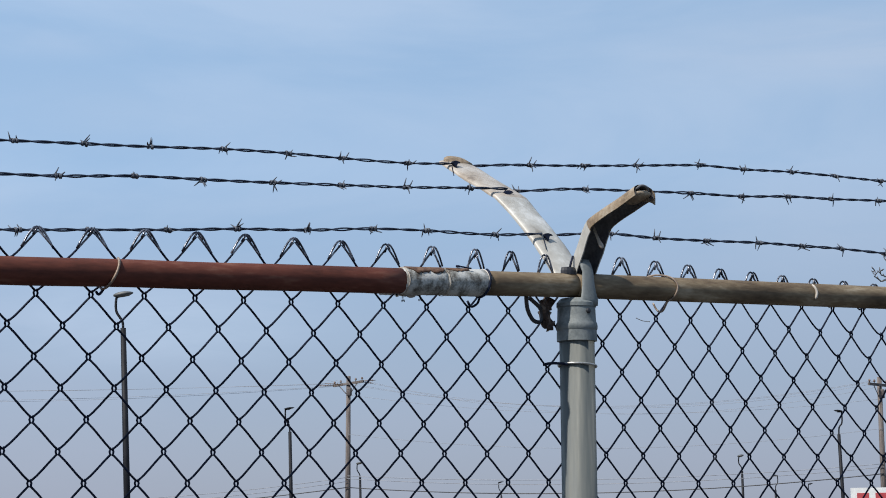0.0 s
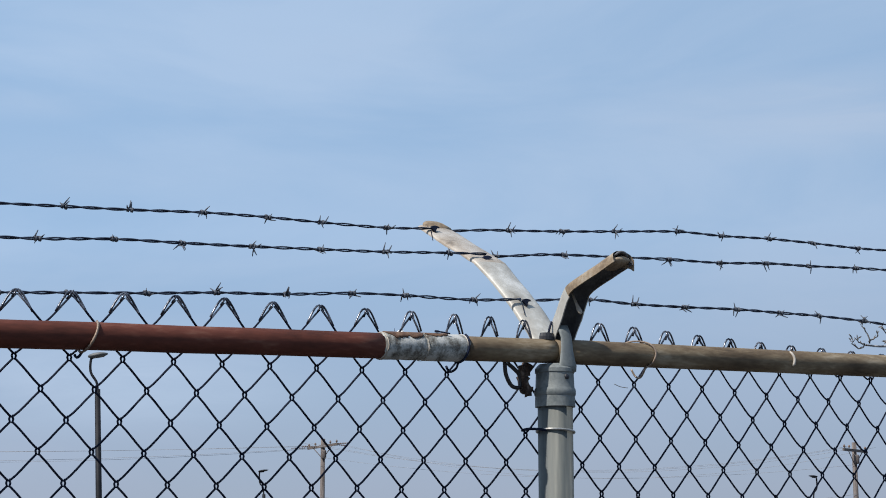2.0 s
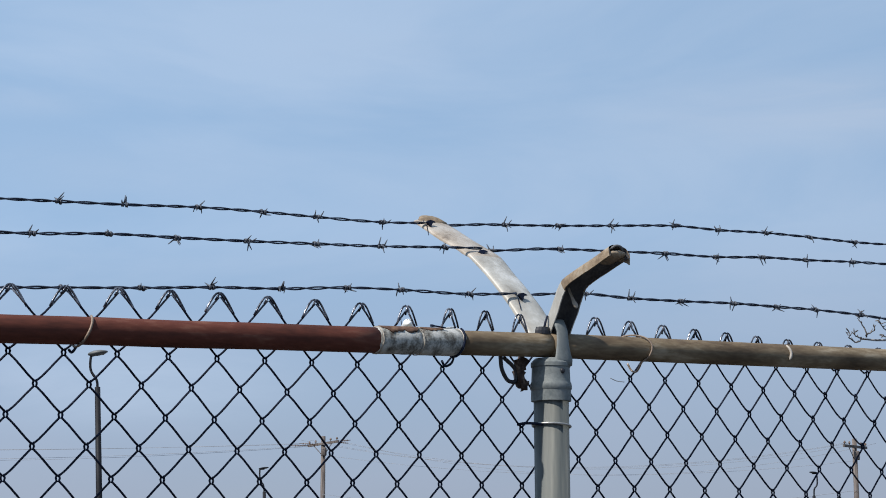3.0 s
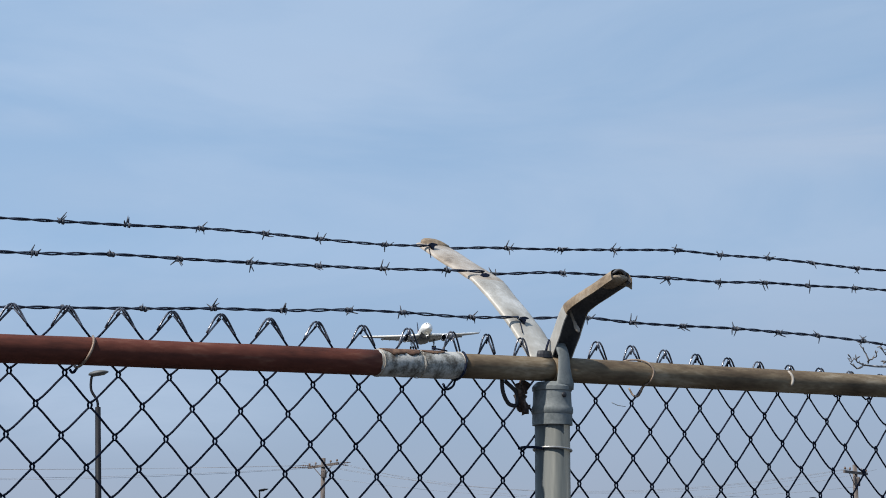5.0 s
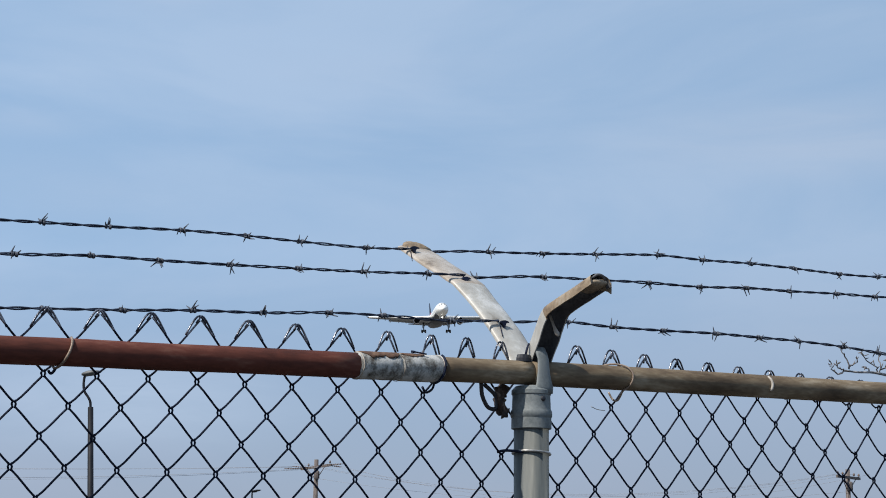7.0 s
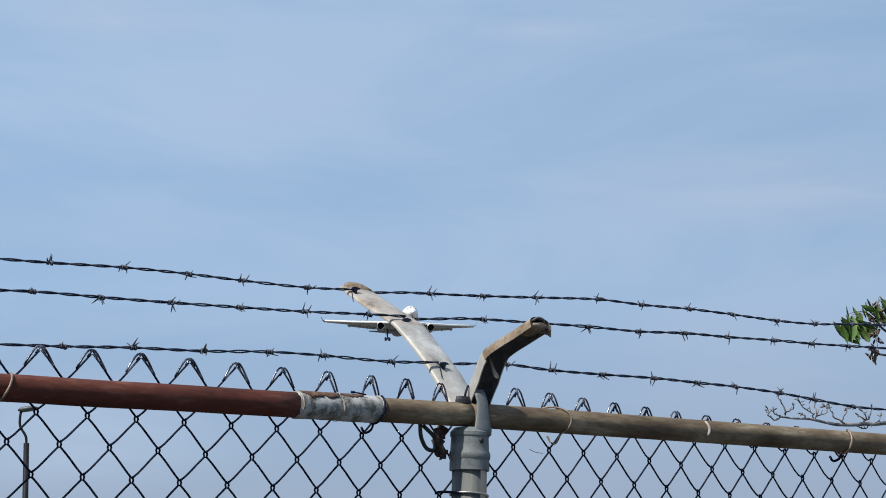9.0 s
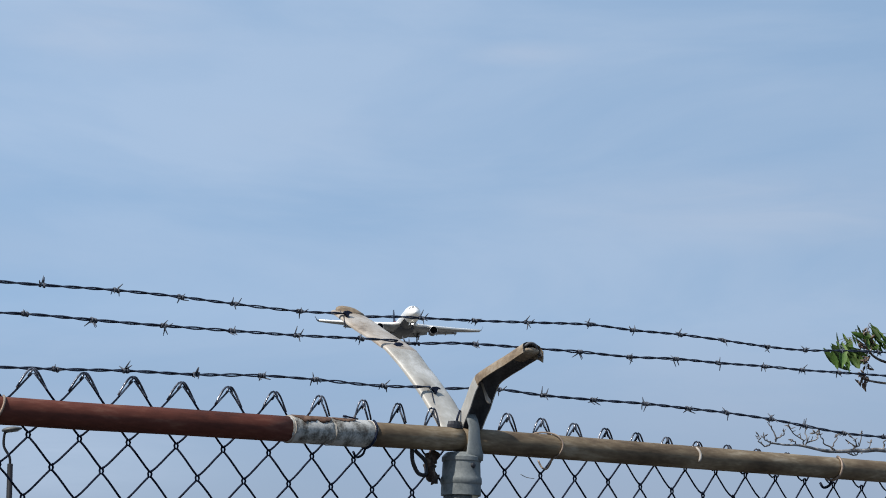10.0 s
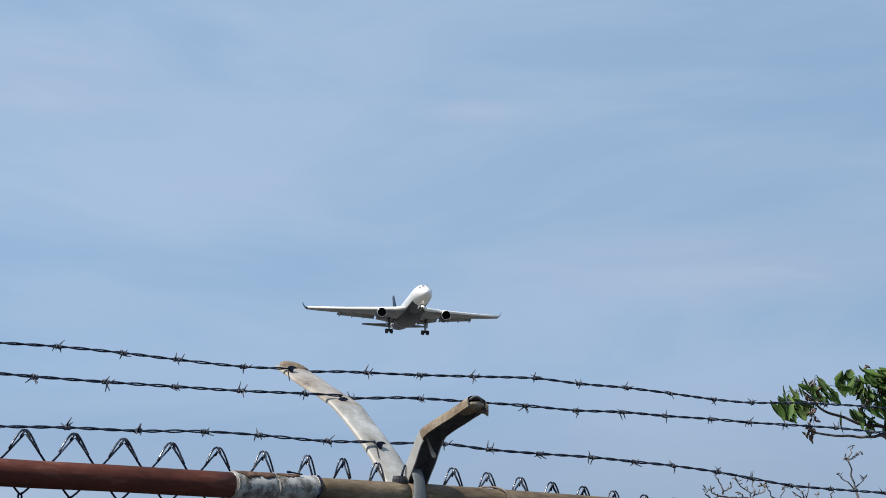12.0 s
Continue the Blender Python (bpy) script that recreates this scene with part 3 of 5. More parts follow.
def build_netting(fence):
    r, over = 0.00170, 0.0029
    rows = 20
    for m in range(-68, 70):
        c0, c1 = m / 2, (m + 1) / 2
        left_half = (m % 2 == 1)        # the left column is a half column, where the tops are
        pts = []
        js = [-1.5 + 0.5 * i for i in range(2 * rows)]
        for i, j in enumerate(js):
            on_half = (i % 2 == 0)
            left = (on_half == left_half)
            c = c0 if left else c1
            p = weave(c, j)
            # each bend hooks past its neighbour's
            p.x += -over if left else over
            pts.append((p, left))
        line = []
        for i, (p, left) in enumerate(pts):
            side = -1 if left else 1
            if i == 0:
                pinch = float(np.interp(p.x, (-0.5, -0.35, -0.21, 0.0, 0.12), (0.0, 0.10, 0.34, 0.34, 0.16)))
                # hairpin over the neighbour's leg, then down outside it: pointed far down the fence, arched near the post
                arch = float(np.interp(p.x, (-0.55, -0.25), (0.0, 1.0)))
                for (ax, az), (bx, bz), dy in zip(POINTED, ARCHED, (0.0008, 0.0010, 0.0012, 0.0012, 0.0010, 0.0006, 0.0, -0.0010, -0.0010)):
                    dx, dz = ax + (bx - ax) * arch, az + (bz - az) * arch
                    line.append(p + Vector((side * (dx * (1 - pinch) - over), dy, dz)))
            else:
                q = pts[i - 1][0]
                d = p - q
                # legs bow a little and pass before and behind
                bow = 0.0008
                rising = d.x > 0          # a leg that goes down to the right
                sag = float(np.interp(q.x, (-0.5, 0.1, 0.9), (0.0012, 0.0040, 0.0064) if rising else (0.0028, 0.0034, 0.0036)))
                if rising and i < 5:      # slacker under the rail
                    sag += float(np.interp(q.x, (0.25, 0.8), (0.0, 0.0050)))
                off = 0.0026 * (1 if left else -1)
                for u in (0.08, 0.3, 0.5, 0.7, 0.92):
                    w = q + d * u
                    if i == 1:            # a pinched top draws its legs in
                        w.x -= d.x * pinch * u
                    w.y += off * math.sin(math.pi * min(1, max(0, u)))
                    w.z += bow * math.sin(2 * math.pi * u) - sag * math.sin(math.pi * u)
                    line.append(w)
                line.append(p + Vector((-side * 0.0012, 0, 0.0056)))
                line.append(p + Vector((side * 0.0004, 0, 0)))
                line.append(p + Vector((-side * 0.0012, 0, -0.0056)))
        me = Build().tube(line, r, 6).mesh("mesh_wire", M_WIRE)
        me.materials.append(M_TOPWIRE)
        # the knuckled tops take a glossier wire with pale glints in its colour
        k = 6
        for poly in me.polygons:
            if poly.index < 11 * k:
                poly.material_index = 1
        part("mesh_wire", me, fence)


def build_fence():
    fence = thing("chain_link_fence", BASE, "old chain-link fence with patched red and brown top rail", "fence")
    part("top_rail", pipe(-3.05, -0.362, RAIL_R, wob=0.0012).mesh("top_rail", M_RED), fence, "red-brown painted top rail")
    part("top_rail", pipe(-0.205, -0.006, RAIL_R * 0.985).mesh("top_rail", M_BROWN), fence, "brown weathered top rail")
    part("top_rail", pipe(-0.006, 3.05, RAIL_R * 1.02).mesh("top_rail", M_BROWN), fence, "brown weathered top rail")
    # sleeve: two bands of peeling paint with ragged rims
    for a, b_, r in ((-0.370, -0.285, 0.0222), (-0.285, -0.199, 0.0228)):
        b = Build()
        rings = []
        n = 10
        for i in range(n + 1):
            u = i / n
            ring = []
            for k in range(28):
                w = 2 * math.pi * k / 28
                s = a + (b_ - a) * u
                if i == 0 or i == n:
                    s += 0.0045 * noise.noise((math.cos(w) * 2, math.sin(w) * 2, a * 30 + i))
                rr = r + 0.0006 * noise.noise((s * 60, math.cos(w) * 3, math.sin(w) * 3)) - (0.0012 if i in (0, n) else 0)
                ring.append((s, rr * math.cos(w), rail_z(s) + rr * math.sin(w)))
            rings.append(ring)
        part("rail_sleeve", b.loft(rings).mesh("rail_sleeve", M_SLEEVE), fence, "rail sleeve with peeling whitish paint")
    for s, r in ((-0.366, 0.0222), (-0.284, 0.0230), (-0.203, 0.0228)):
        ring = [(s + 0.0025 * noise.noise((math.cos(a) * 1.5, math.sin(a) * 1.5, s * 20)), r * math.cos(a), rail_z(s) + r * math.sin(a)) for a in [2 * math.pi * k / 30 for k in range(31)]]
        rad = [(0.0005 if s == -0.284 else 0.0009) + 0.0009 * noise.noise((k * 0.7, s * 30, 1)) for k in range(31)]
        part("paint_rim", Build().tube(ring, rad, 6, False).mesh("paint_rim", M_ARM), fence, "cream flaking paint rim")
    for a, b_, w0, w1 in ((-0.361, -0.288, 0.42, 2.35), (-0.283, -0.236, 0.85, 2.05), (-0.345, -0.318, 3.05, 3.6)):
        rings = []
        for i in range(19):
            u = i / 18
            s = a + (b_ - a) * u
            taper = math.sin(math.pi * min(1, max(0, u * 0.96 + 0.02))) ** 0.35
            mid, hw = (w0 + w1) / 2, (w1 - w0) / 2 * taper
            lo = mid - hw * (0.85 + 0.5 * noise.noise((s * 120, a * 9, 1.0)))
            hi = mid + hw * (0.85 + 0.5 * noise.noise((s * 120, a * 9, 7.0)))
            outer = [(s, 0.0240 * -math.cos(lo + (hi - lo) * k / 7), rail_z(s) + 0.0240 * math.sin(lo + (hi - lo) * k / 7)) for k in range(8)]
            under = [(s, 0.0222 * -math.cos(lo + (hi - lo) * k / 7), rail_z(s) + 0.0222 * math.sin(lo + (hi - lo) * k / 7)) for k in range(8)]
            rings.append(outer + under[::-1])
        part("rust_patch", Build().loft(rings).mesh("rust_patch", M_BARE_RUST), fence, "bare rusty patch in the paint")
    build_post_parts(fence, 0.0)
    build_post_parts(fence, -3.05, False)
    build_post_parts(fence, 3.05, False)
    tie_ring(fence, -0.896, 0.010, M_BROWNTIE, reach=0.45)
    tie_ring(fence, -0.203, 0.004, M_WIRE)
    # a loose tie that slants over the rail and hooks back below it
    wrap = []
    for u, a in ((0.166, 128), (0.178, 104), (0.190, 84), (0.203, 60), (0.210, 36), (0.213, 10), (0.211, -20), (0.207, -48), (0.203, -72)):
        a = radians(a)
        wrap.append((u, -math.cos(a) * (RAIL_R + 0.0032), rail_z(u) + math.sin(a) * (RAIL_R + 0.0032)))
    wrap += [(0.208, 0.006, rail_z(0.2) - 0.032), (0.210, 0.016, rail_z(0.2) - 0.038), (0.208, 0.026, rail_z(0.2) - 0.035), (0.202, 0.030, rail_z(0.19) - 0.022)]
    part("tie_wire", Build().tube(spline(wrap, 4), 0.0018, 6).mesh("tie_wire", M_BROWNTIE), fence, "brownish tie wire slung loosely over the rail")
    # what is left of a tie: a short pale bar on the rail's face
    bar = [(0.557 + 0.004 * math.sin(k * 0.35), -math.cos(a) * (RAIL_R + 0.0020), rail_z(0.557) + math.sin(a) * (RAIL_R + 0.0020)) for k, a in enumerate(radians(50 - 9.5 * k) for k in range(9))]
    part("tie_wire", Build().tube(bar, [0.0014] + [0.0026] * 7 + [0.0016], 6).mesh("tie_wire", M_ARM), fence, "short pale piece of tie wire")
    stub = spline([(-0.262, -0.008, rail_z(-0.26) + 0.026), (-0.250, -0.012, rail_z(-0.25) + 0.0245), (-0.236, -0.015, rail_z(-0.236) + 0.022)], 3)
    part("wire_stub", Build().tube(stub, [0.0022, 0.0024] + [0.0014] * 5, 6).mesh("wire_stub", M_WIRE), fence)
    tie_ring(fence, 0.958, 0.003, M_BROWNTIE, 0.0026)
    # rusted clamp and a cable loop behind the post's head
    b = Build()
    zr = rail_z(-0.06)
    b.tube(spline([(-0.040, 0.022, zr - 0.020), (-0.048, 0.026, zr - 0.040), (-0.048, 0.024, zr - 0.060), (-0.040, 0.018, zr - 0.070)], 5),
           [0.010 + 0.006 * noise.noise((i * 0.9, 0, 3)) for i in range(16)], 9)
    b.tube(spline([(-0.060, 0.020, zr - 0.024), (-0.054, 0.016, zr - 0.050), (-0.046, 0.014, zr - 0.070)], 5), [0.006 + 0.003 * noise.noise((i * 1.3, 5, 3)) for i in range(11)], 7)
    b.box(0.010, 0.006, 0.012, Matrix.Translation((-0.050, 0.010, zr - 0.070)))
    part("rusty_clamp", b.mesh("rusty_clamp", M_RUST), fence, "flaking rusty clamp")
    loop = spline([(-0.100, 0.012, zr - 0.020), (-0.094, 0.016, zr - 0.042), (-0.078, 0.020, zr - 0.060), (-0.060, 0.022, zr - 0.060), (-0.062, 0.020, zr - 0.040), (-0.090, 0.016, zr - 0.022)], 6)
    part("cable_loop", Build().tube(loop, 0.0036, 7).mesh("cable_loop", M_CABLE), fence, "black cable loop")
    scrap = spline([(0.158, 0.026, 2.018), (0.172, 0.026, 2.014), (0.190, 0.026, 2.013)], 4)
    part("wire_scrap", Build().tube(scrap, 0.0007, 5).mesh("wire_scrap", M_TIE), fence)
    build_netting(fence)
    return fence


build_fence()


# ================= barbed wire =================
def barb_mesh(seed):
    rnd = random.Random(seed)
    b = Build()
    for turn, x0 in ((1, -0.004), (-1, 0.003)):
        coil = [(x0 + 0.0042 * k / 14 - 0.001, 0.0033 * math.cos(k * 0.9 + seed), 0.0033 * math.sin(k * 0.9 + seed)) for k in range(15)]
        b.tube(coil, 0.0014, 6)
        for end, sg in ((coil[0], -1), (coil[-1], 1)):
            a = rnd.uniform(0, 6.28)
            d = Vector((rnd.uniform(-0.6, 0.6), math.cos(a), math.sin(a) * 1.2)).normalized() * rnd.uniform(0.011, 0.0165)
            e = Vector(end)
            b.tube([e, e + d * 0.5, e + d], [0.0013, 0.0012, 0.0006], 5)
    return b.mesh("barb", M_BARBTIP)


BARBS = [barb_mesh(i + 3) for i in range(6)]


def build_barbed(knots, offset, seed, label, slot=0.022):
    """knots: (along, height) of the barbs that the strand carries."""
    rnd = random.Random(seed)
    wire = thing("barbed_wire", BASE, label, "barbed wire", "barbed wire strands")
    first, last = knots[0], knots[-1]
    left, s = [], first[0]
    while s > -3.0:
        s -= rnd.uniform(0.118, 0.135)
        left.insert(0, (s, first[1] + 0.06 * (s - first[0]) + rnd.uniform(-0.002, 0.002)))
    right, s = [], last[0]
    while s < 3.0:
        s += rnd.uniform(0.118, 0.135)
        right.append((s, last[1] + 0.055 * (s - last[0]) + rnd.uniform(-0.002, 0.002)))
    knots = left + list(knots) + right
    line = [Vector(p) for p in spline([(a, offset, z) for a, z in knots], 24)]
    # through the arm's slot, then behind its flange, and back in line
    for p in line:
        u = p.x - slot
        if u > 0:
            p.y += 0.034 * min(1.0, u / 0.012) * max(0.0, 1 - max(0.0, u - 0.03) / 0.10)
    for ph in (0.0, math.pi):
        pts, run = [], 0.0
        for i, p in enumerate(line):
            if i:
                run += (p - line[i - 1]).length
            w = run / 0.085 * 2 * math.pi + ph + 0.8 * noise.noise((run * 6, seed, 0))
            rr = 0.0015 + 0.0008 * noise.noise((run * 9, seed, 5))
            pts.append(p + Vector((0, math.cos(w) * rr, math.sin(w) * rr)))
        part("strand", Build().tube(pts, 0.00145, 6).mesh("strand", M_BARB), wire)
    for i, (a, z) in enumerate(knots):
        u = a - slot
        y = offset + (0.034 * min(1.0, u / 0.012) * max(0.0, 1 - max(0.0, u - 0.03) / 0.10) if u > 0 else 0.0)
        part("barb", rnd.choice(BARBS), wire, m=pose(a, y, z, rnd.uniform(0, 360), rnd.uniform(-12, 12), rnd.uniform(-12, 12)))
    return wire


build_barbed([(-0.764, 2.2868), (-0.641, 2.2938), (-0.497, 2.3038), (-0.367, 2.3088), (-0.254, 2.3108), (-0.110, 2.3153), (0.005, 2.3249), (0.175, 2.3379), (0.308, 2.3489), (0.443, 2.3619), (0.612, 2.3779), (0.734, 2.3809), (0.872, 2.3879), (1.002, 2.3909), (1.141, 2.3929), (1.262, 2.3989), (1.385, 2.4120), (1.510, 2.4230)], 0.341, 11,
             "top strand of twisted barbed wire on the arm's tip", -0.002)
build_barbed([(-0.876, 2.2048), (-0.741, 2.2168), (-0.615, 2.2223), (-0.480, 2.2289), (-0.342, 2.2369), (-0.206, 2.2449), (-0.065, 2.2560), (0.061, 2.2645), (0.202, 2.2766), (0.333, 2.2841), (0.466, 2.2917), (0.600, 2.2967), (0.730, 2.3072), (0.850, 2.3123), (0.990, 2.3203), (1.107, 2.3253), (1.223, 2.3324), (1.391, 2.3424), (1.508, 2.3464)], 0.211, 12,
             "middle strand of twisted barbed wire on the arm", 0.018)
build_barbed([(-0.997, 2.0971), (-0.878, 2.1062), (-0.742, 2.1162), (-0.615, 2.1273), (-0.483, 2.1354), (-0.353, 2.1474), (-0.242, 2.1525), (-0.095, 2.1565), (0.048, 2.1696), (0.166, 2.1776), (0.275, 2.1776), (0.401, 2.1817), (0.537, 2.1877), (0.652, 2.1897), (0.761, 2.1917), (0.888, 2.1907), (0.989, 2.1867), (1.109, 2.1827), (1.235, 2.1857), (1.417, 2.1927)],
             0.101, 13, "lowest strand of twisted barbed wire above the rail", 0.010)


# ================= tree by the fence =================
def leaf_mesh(seed):
    """A drooping leaf with a folded midrib and lobed edge."""
    rnd = random.Random(seed)
    L, Wd = 0.050, rnd.uniform(0.015, 0.023)
    v, f = [], []
    n = 7
    curl = rnd.uniform(0.2, 1.3)
    for i in range(n + 1):
        u = i / n
        w = Wd / 2 * max(0.03, math.sin(math.pi * min(1.0, u) ** 0.80)) * (1 + 0.16 * math.sin(u * 15 + seed))
        ang = curl * u
        x, z = L * u * math.cos(ang * 0.6), -L * u * math.sin(ang * 0.6)
        for t in (-1, -0.5, 0, 0.5, 1):
            v.append((x, w * t, z - abs(t) * w * (0.35 + 0.9 * (seed % 3) / 2)))
    for i in range(n):
        for k in range(4):
            o = i * 5 + k
            f.append((o, o + 1, o + 6, o + 5))
    k = len(v)
    v += [(a, b, c - 0.0004) for a, b, c in v]
    f += [tuple(k + q for q in face[::-1]) for face in f]
    return mesh_of("leaf", v, f, M_LEAF)


LEAVES = [leaf_mesh(i) for i in range(8)]


def branch(b, pts, r0, r1, steps=5):
    line = [q + Vector((0, 0.3, 1)) * 0.0035 * noise.noise((q.x * 23, q.y * 9, q.z * 23)) for q in spline(pts, steps)]
    n = len(line)
    b.tube(line, [r0 + (r1 - r0) * i / (n - 1) for i in range(n)], 7)
    return line


def build_tree():
    tree = thing("tree", BASE @ pose(2.35, 0.55, 0), "leafy green sapling growing behind the fence", "tree")
    rnd = random.Random(4)
    O = Vector((2.35, 0.55, 0))
    b = Build()
    branch(b, [Vector(p) - O for p in ((2.35, 0.55, -0.05), (2.33, 0.55, 0.9), (2.30, 0.52, 1.7), (2.22, 0.50, 2.25), (2.05, 0.46, 2.50), (1.95, 0.44, 2.62))], 0.030, 0.008)
    part("trunk", b.mesh("trunk", M_BARK), tree, "thin grey-brown trunk")
    limbs = [
        [(2.28, 0.51, 2.0), (2.0, 0.45, 2.33), (1.826, 0.42, 2.385), (1.768, 0.42, 2.3807), (1.66, 0.42, 2.373), (1.556, 0.42, 2.371)],
        [(2.25, 0.50, 2.15), (2.02, 0.45, 2.38), (1.826, 0.42, 2.410), (1.74, 0.42, 2.408), (1.66, 0.42, 2.418), (1.590, 0.42, 2.428), (1.562, 0.42, 2.452)],
        [(2.10, 0.47, 2.45), (1.97, 0.44, 2.53), (1.86, 0.42, 2.535), (1.76, 0.41, 2.515), (1.70, 0.41, 2.505)],
    ]
    for L in limbs:
        b = Build()
        branch(b, [Vector(p) - O for p in L], 0.0052, 0.0024)
        part("limb", b.mesh("limb", M_BARK), tree)

    def hang_leaf(base, tip, size=1.0):
        """One leaf from its stalk to its drooping tip."""
        base, tip = Vector(base), Vector(tip)
        way = (tip - base).normalized()
        flat = way.cross(Vector((rnd.gauss(0, 0.5), -1 + rnd.gauss(0, 0.5), rnd.gauss(0, 0.4)))).normalized()
        turn = Matrix((way, flat, way.cross(flat))).transposed().to_4x4()
        part("leaf", rnd.choice(LEAVES), tree, m=Matrix.Translation(base) @ turn @ Matrix.Scale(size * (tip - base).length / 0.038, 4))

    # the outer spray: leaves droop round a heart of dry seeds, stalk (along, height) to tip
    spray = ((1.455, 2.447, 1.444, 2.395), (1.480, 2.455, 1.482, 2.393), (1.495, 2.450, 1.508, 2.417), (1.525, 2.487, 1.516, 2.447), (1.544, 2.491, 1.545, 2.458), (1.565, 2.500, 1.575, 2.465),
             (1.598, 2.513, 1.605, 2.470), (1.619, 2.493, 1.637, 2.455), (1.605, 2.481, 1.625, 2.449), (1.511, 2.447, 1.524, 2.412), (1.578, 2.486, 1.595, 2.450), (1.502, 2.477, 1.508, 2.445),
             (1.485, 2.440, 1.498, 2.405))
    for s0, z0, s1, z1 in spray:
        o = 0.42 + rnd.uniform(-0.035, 0.035)
        hang_leaf(Vector((s0, o, z0)) - O, Vector((s1, o - rnd.uniform(0.0, 0.02), z1)) - O)
        if s0 > 1.47:        # a second leaf behind it
            e = Vector((rnd.uniform(-0.012, 0.012), rnd.uniform(0.02, 0.05), rnd.uniform(-0.014, 0.004)))
            hang_leaf(Vector((s0, o, z0)) - O + e, Vector((s1 + rnd.uniform(-0.01, 0.01), o, z1)) - O + e)
            e = Vector((rnd.uniform(-0.020, 0.020), rnd.uniform(-0.03, 0.03), rnd.uniform(-0.022, 0.002)))
            hang_leaf(Vector((s0, o, z0)) - O + e, Vector((s1 + rnd.uniform(-0.01, 0.01), o, z1 + 0.01)) - O + e)
        stalk = [Vector((1.560, 0.42, 2.452)) - O, Vector(((s0 + 1.56) / 2, (o + 0.42) / 2, (z0 + 2.46) / 2 + 0.010)) - O, Vector((s0, o, z0)) - O]
        part("leaf_stalk", Build().tube(spline(stalk, 3), 0.0006, 5).mesh("leaf_stalk", M_DRY), tree)
    # fuller sprays further in: heart, half sizes, leaves
    clumps = [((1.735, 0.42, 2.525), (0.075, 0.05, 0.036), 30), ((1.700, 0.42, 2.440), (0.040, 0.04, 0.018), 7), ((1.800, 0.42, 2.490), (0.075, 0.05, 0.060), 44), ((1.830, 0.42, 2.425), (0.05, 0.05, 0.030), 14),
              ((1.93, 0.44, 2.52), (0.08, 0.06, 0.06), 30), ((2.03, 0.45, 2.57), (0.09, 0.07, 0.08), 30)]
    for c, sp, n in clumps:
        for _ in range(n):
            a, up, reach = rnd.uniform(0, 2 * math.pi), rnd.uniform(-0.4, 1.0), rnd.uniform(0.2, 1.0) ** 0.6
            out_way = Vector((math.cos(a), math.sin(a), up)).normalized()
            p = Vector(c) + Vector((out_way.x * sp[0], out_way.y * sp[1], out_way.z * sp[2])) * reach - O
            fall = (out_way * rnd.uniform(0.1, 0.7) + Vector((0, 0, -rnd.uniform(0.6, 1.3)))).normalized()
            hang_leaf(p, p + fall * rnd.uniform(0.030, 0.050))
    # dry seed clusters where the leaf stalks meet
    for c, n, sp in (((1.565, 0.42, 2.452), 14, 0.014), ((1.545, 0.41, 2.415), 20, 0.013), ((1.530, 0.41, 2.372), 20, 0.010), ((1.79, 0.41, 2.50), 24, 0.022), ((1.75, 0.41, 2.455), 14, 0.015)):
        b = Build()
        for _ in range(n):
            p = Vector(c) - O + Vector((rnd.gauss(0, sp), rnd.gauss(0, sp * 0.6), rnd.gauss(0, sp)))
            d = Vector((rnd.uniform(-1, 1), rnd.uniform(-1, 1), rnd.uniform(-1, 1))).normalized() * 0.008
            b.tube([Vector(c) - O, p - d], 0.0008, 4)
            b.tube([p - d, p, p + d], [0.0012, 0.0032, 0.001], 5)
        part("seed_head", b.mesh("seed_head", M_DRY), tree, "dry brown seed head")


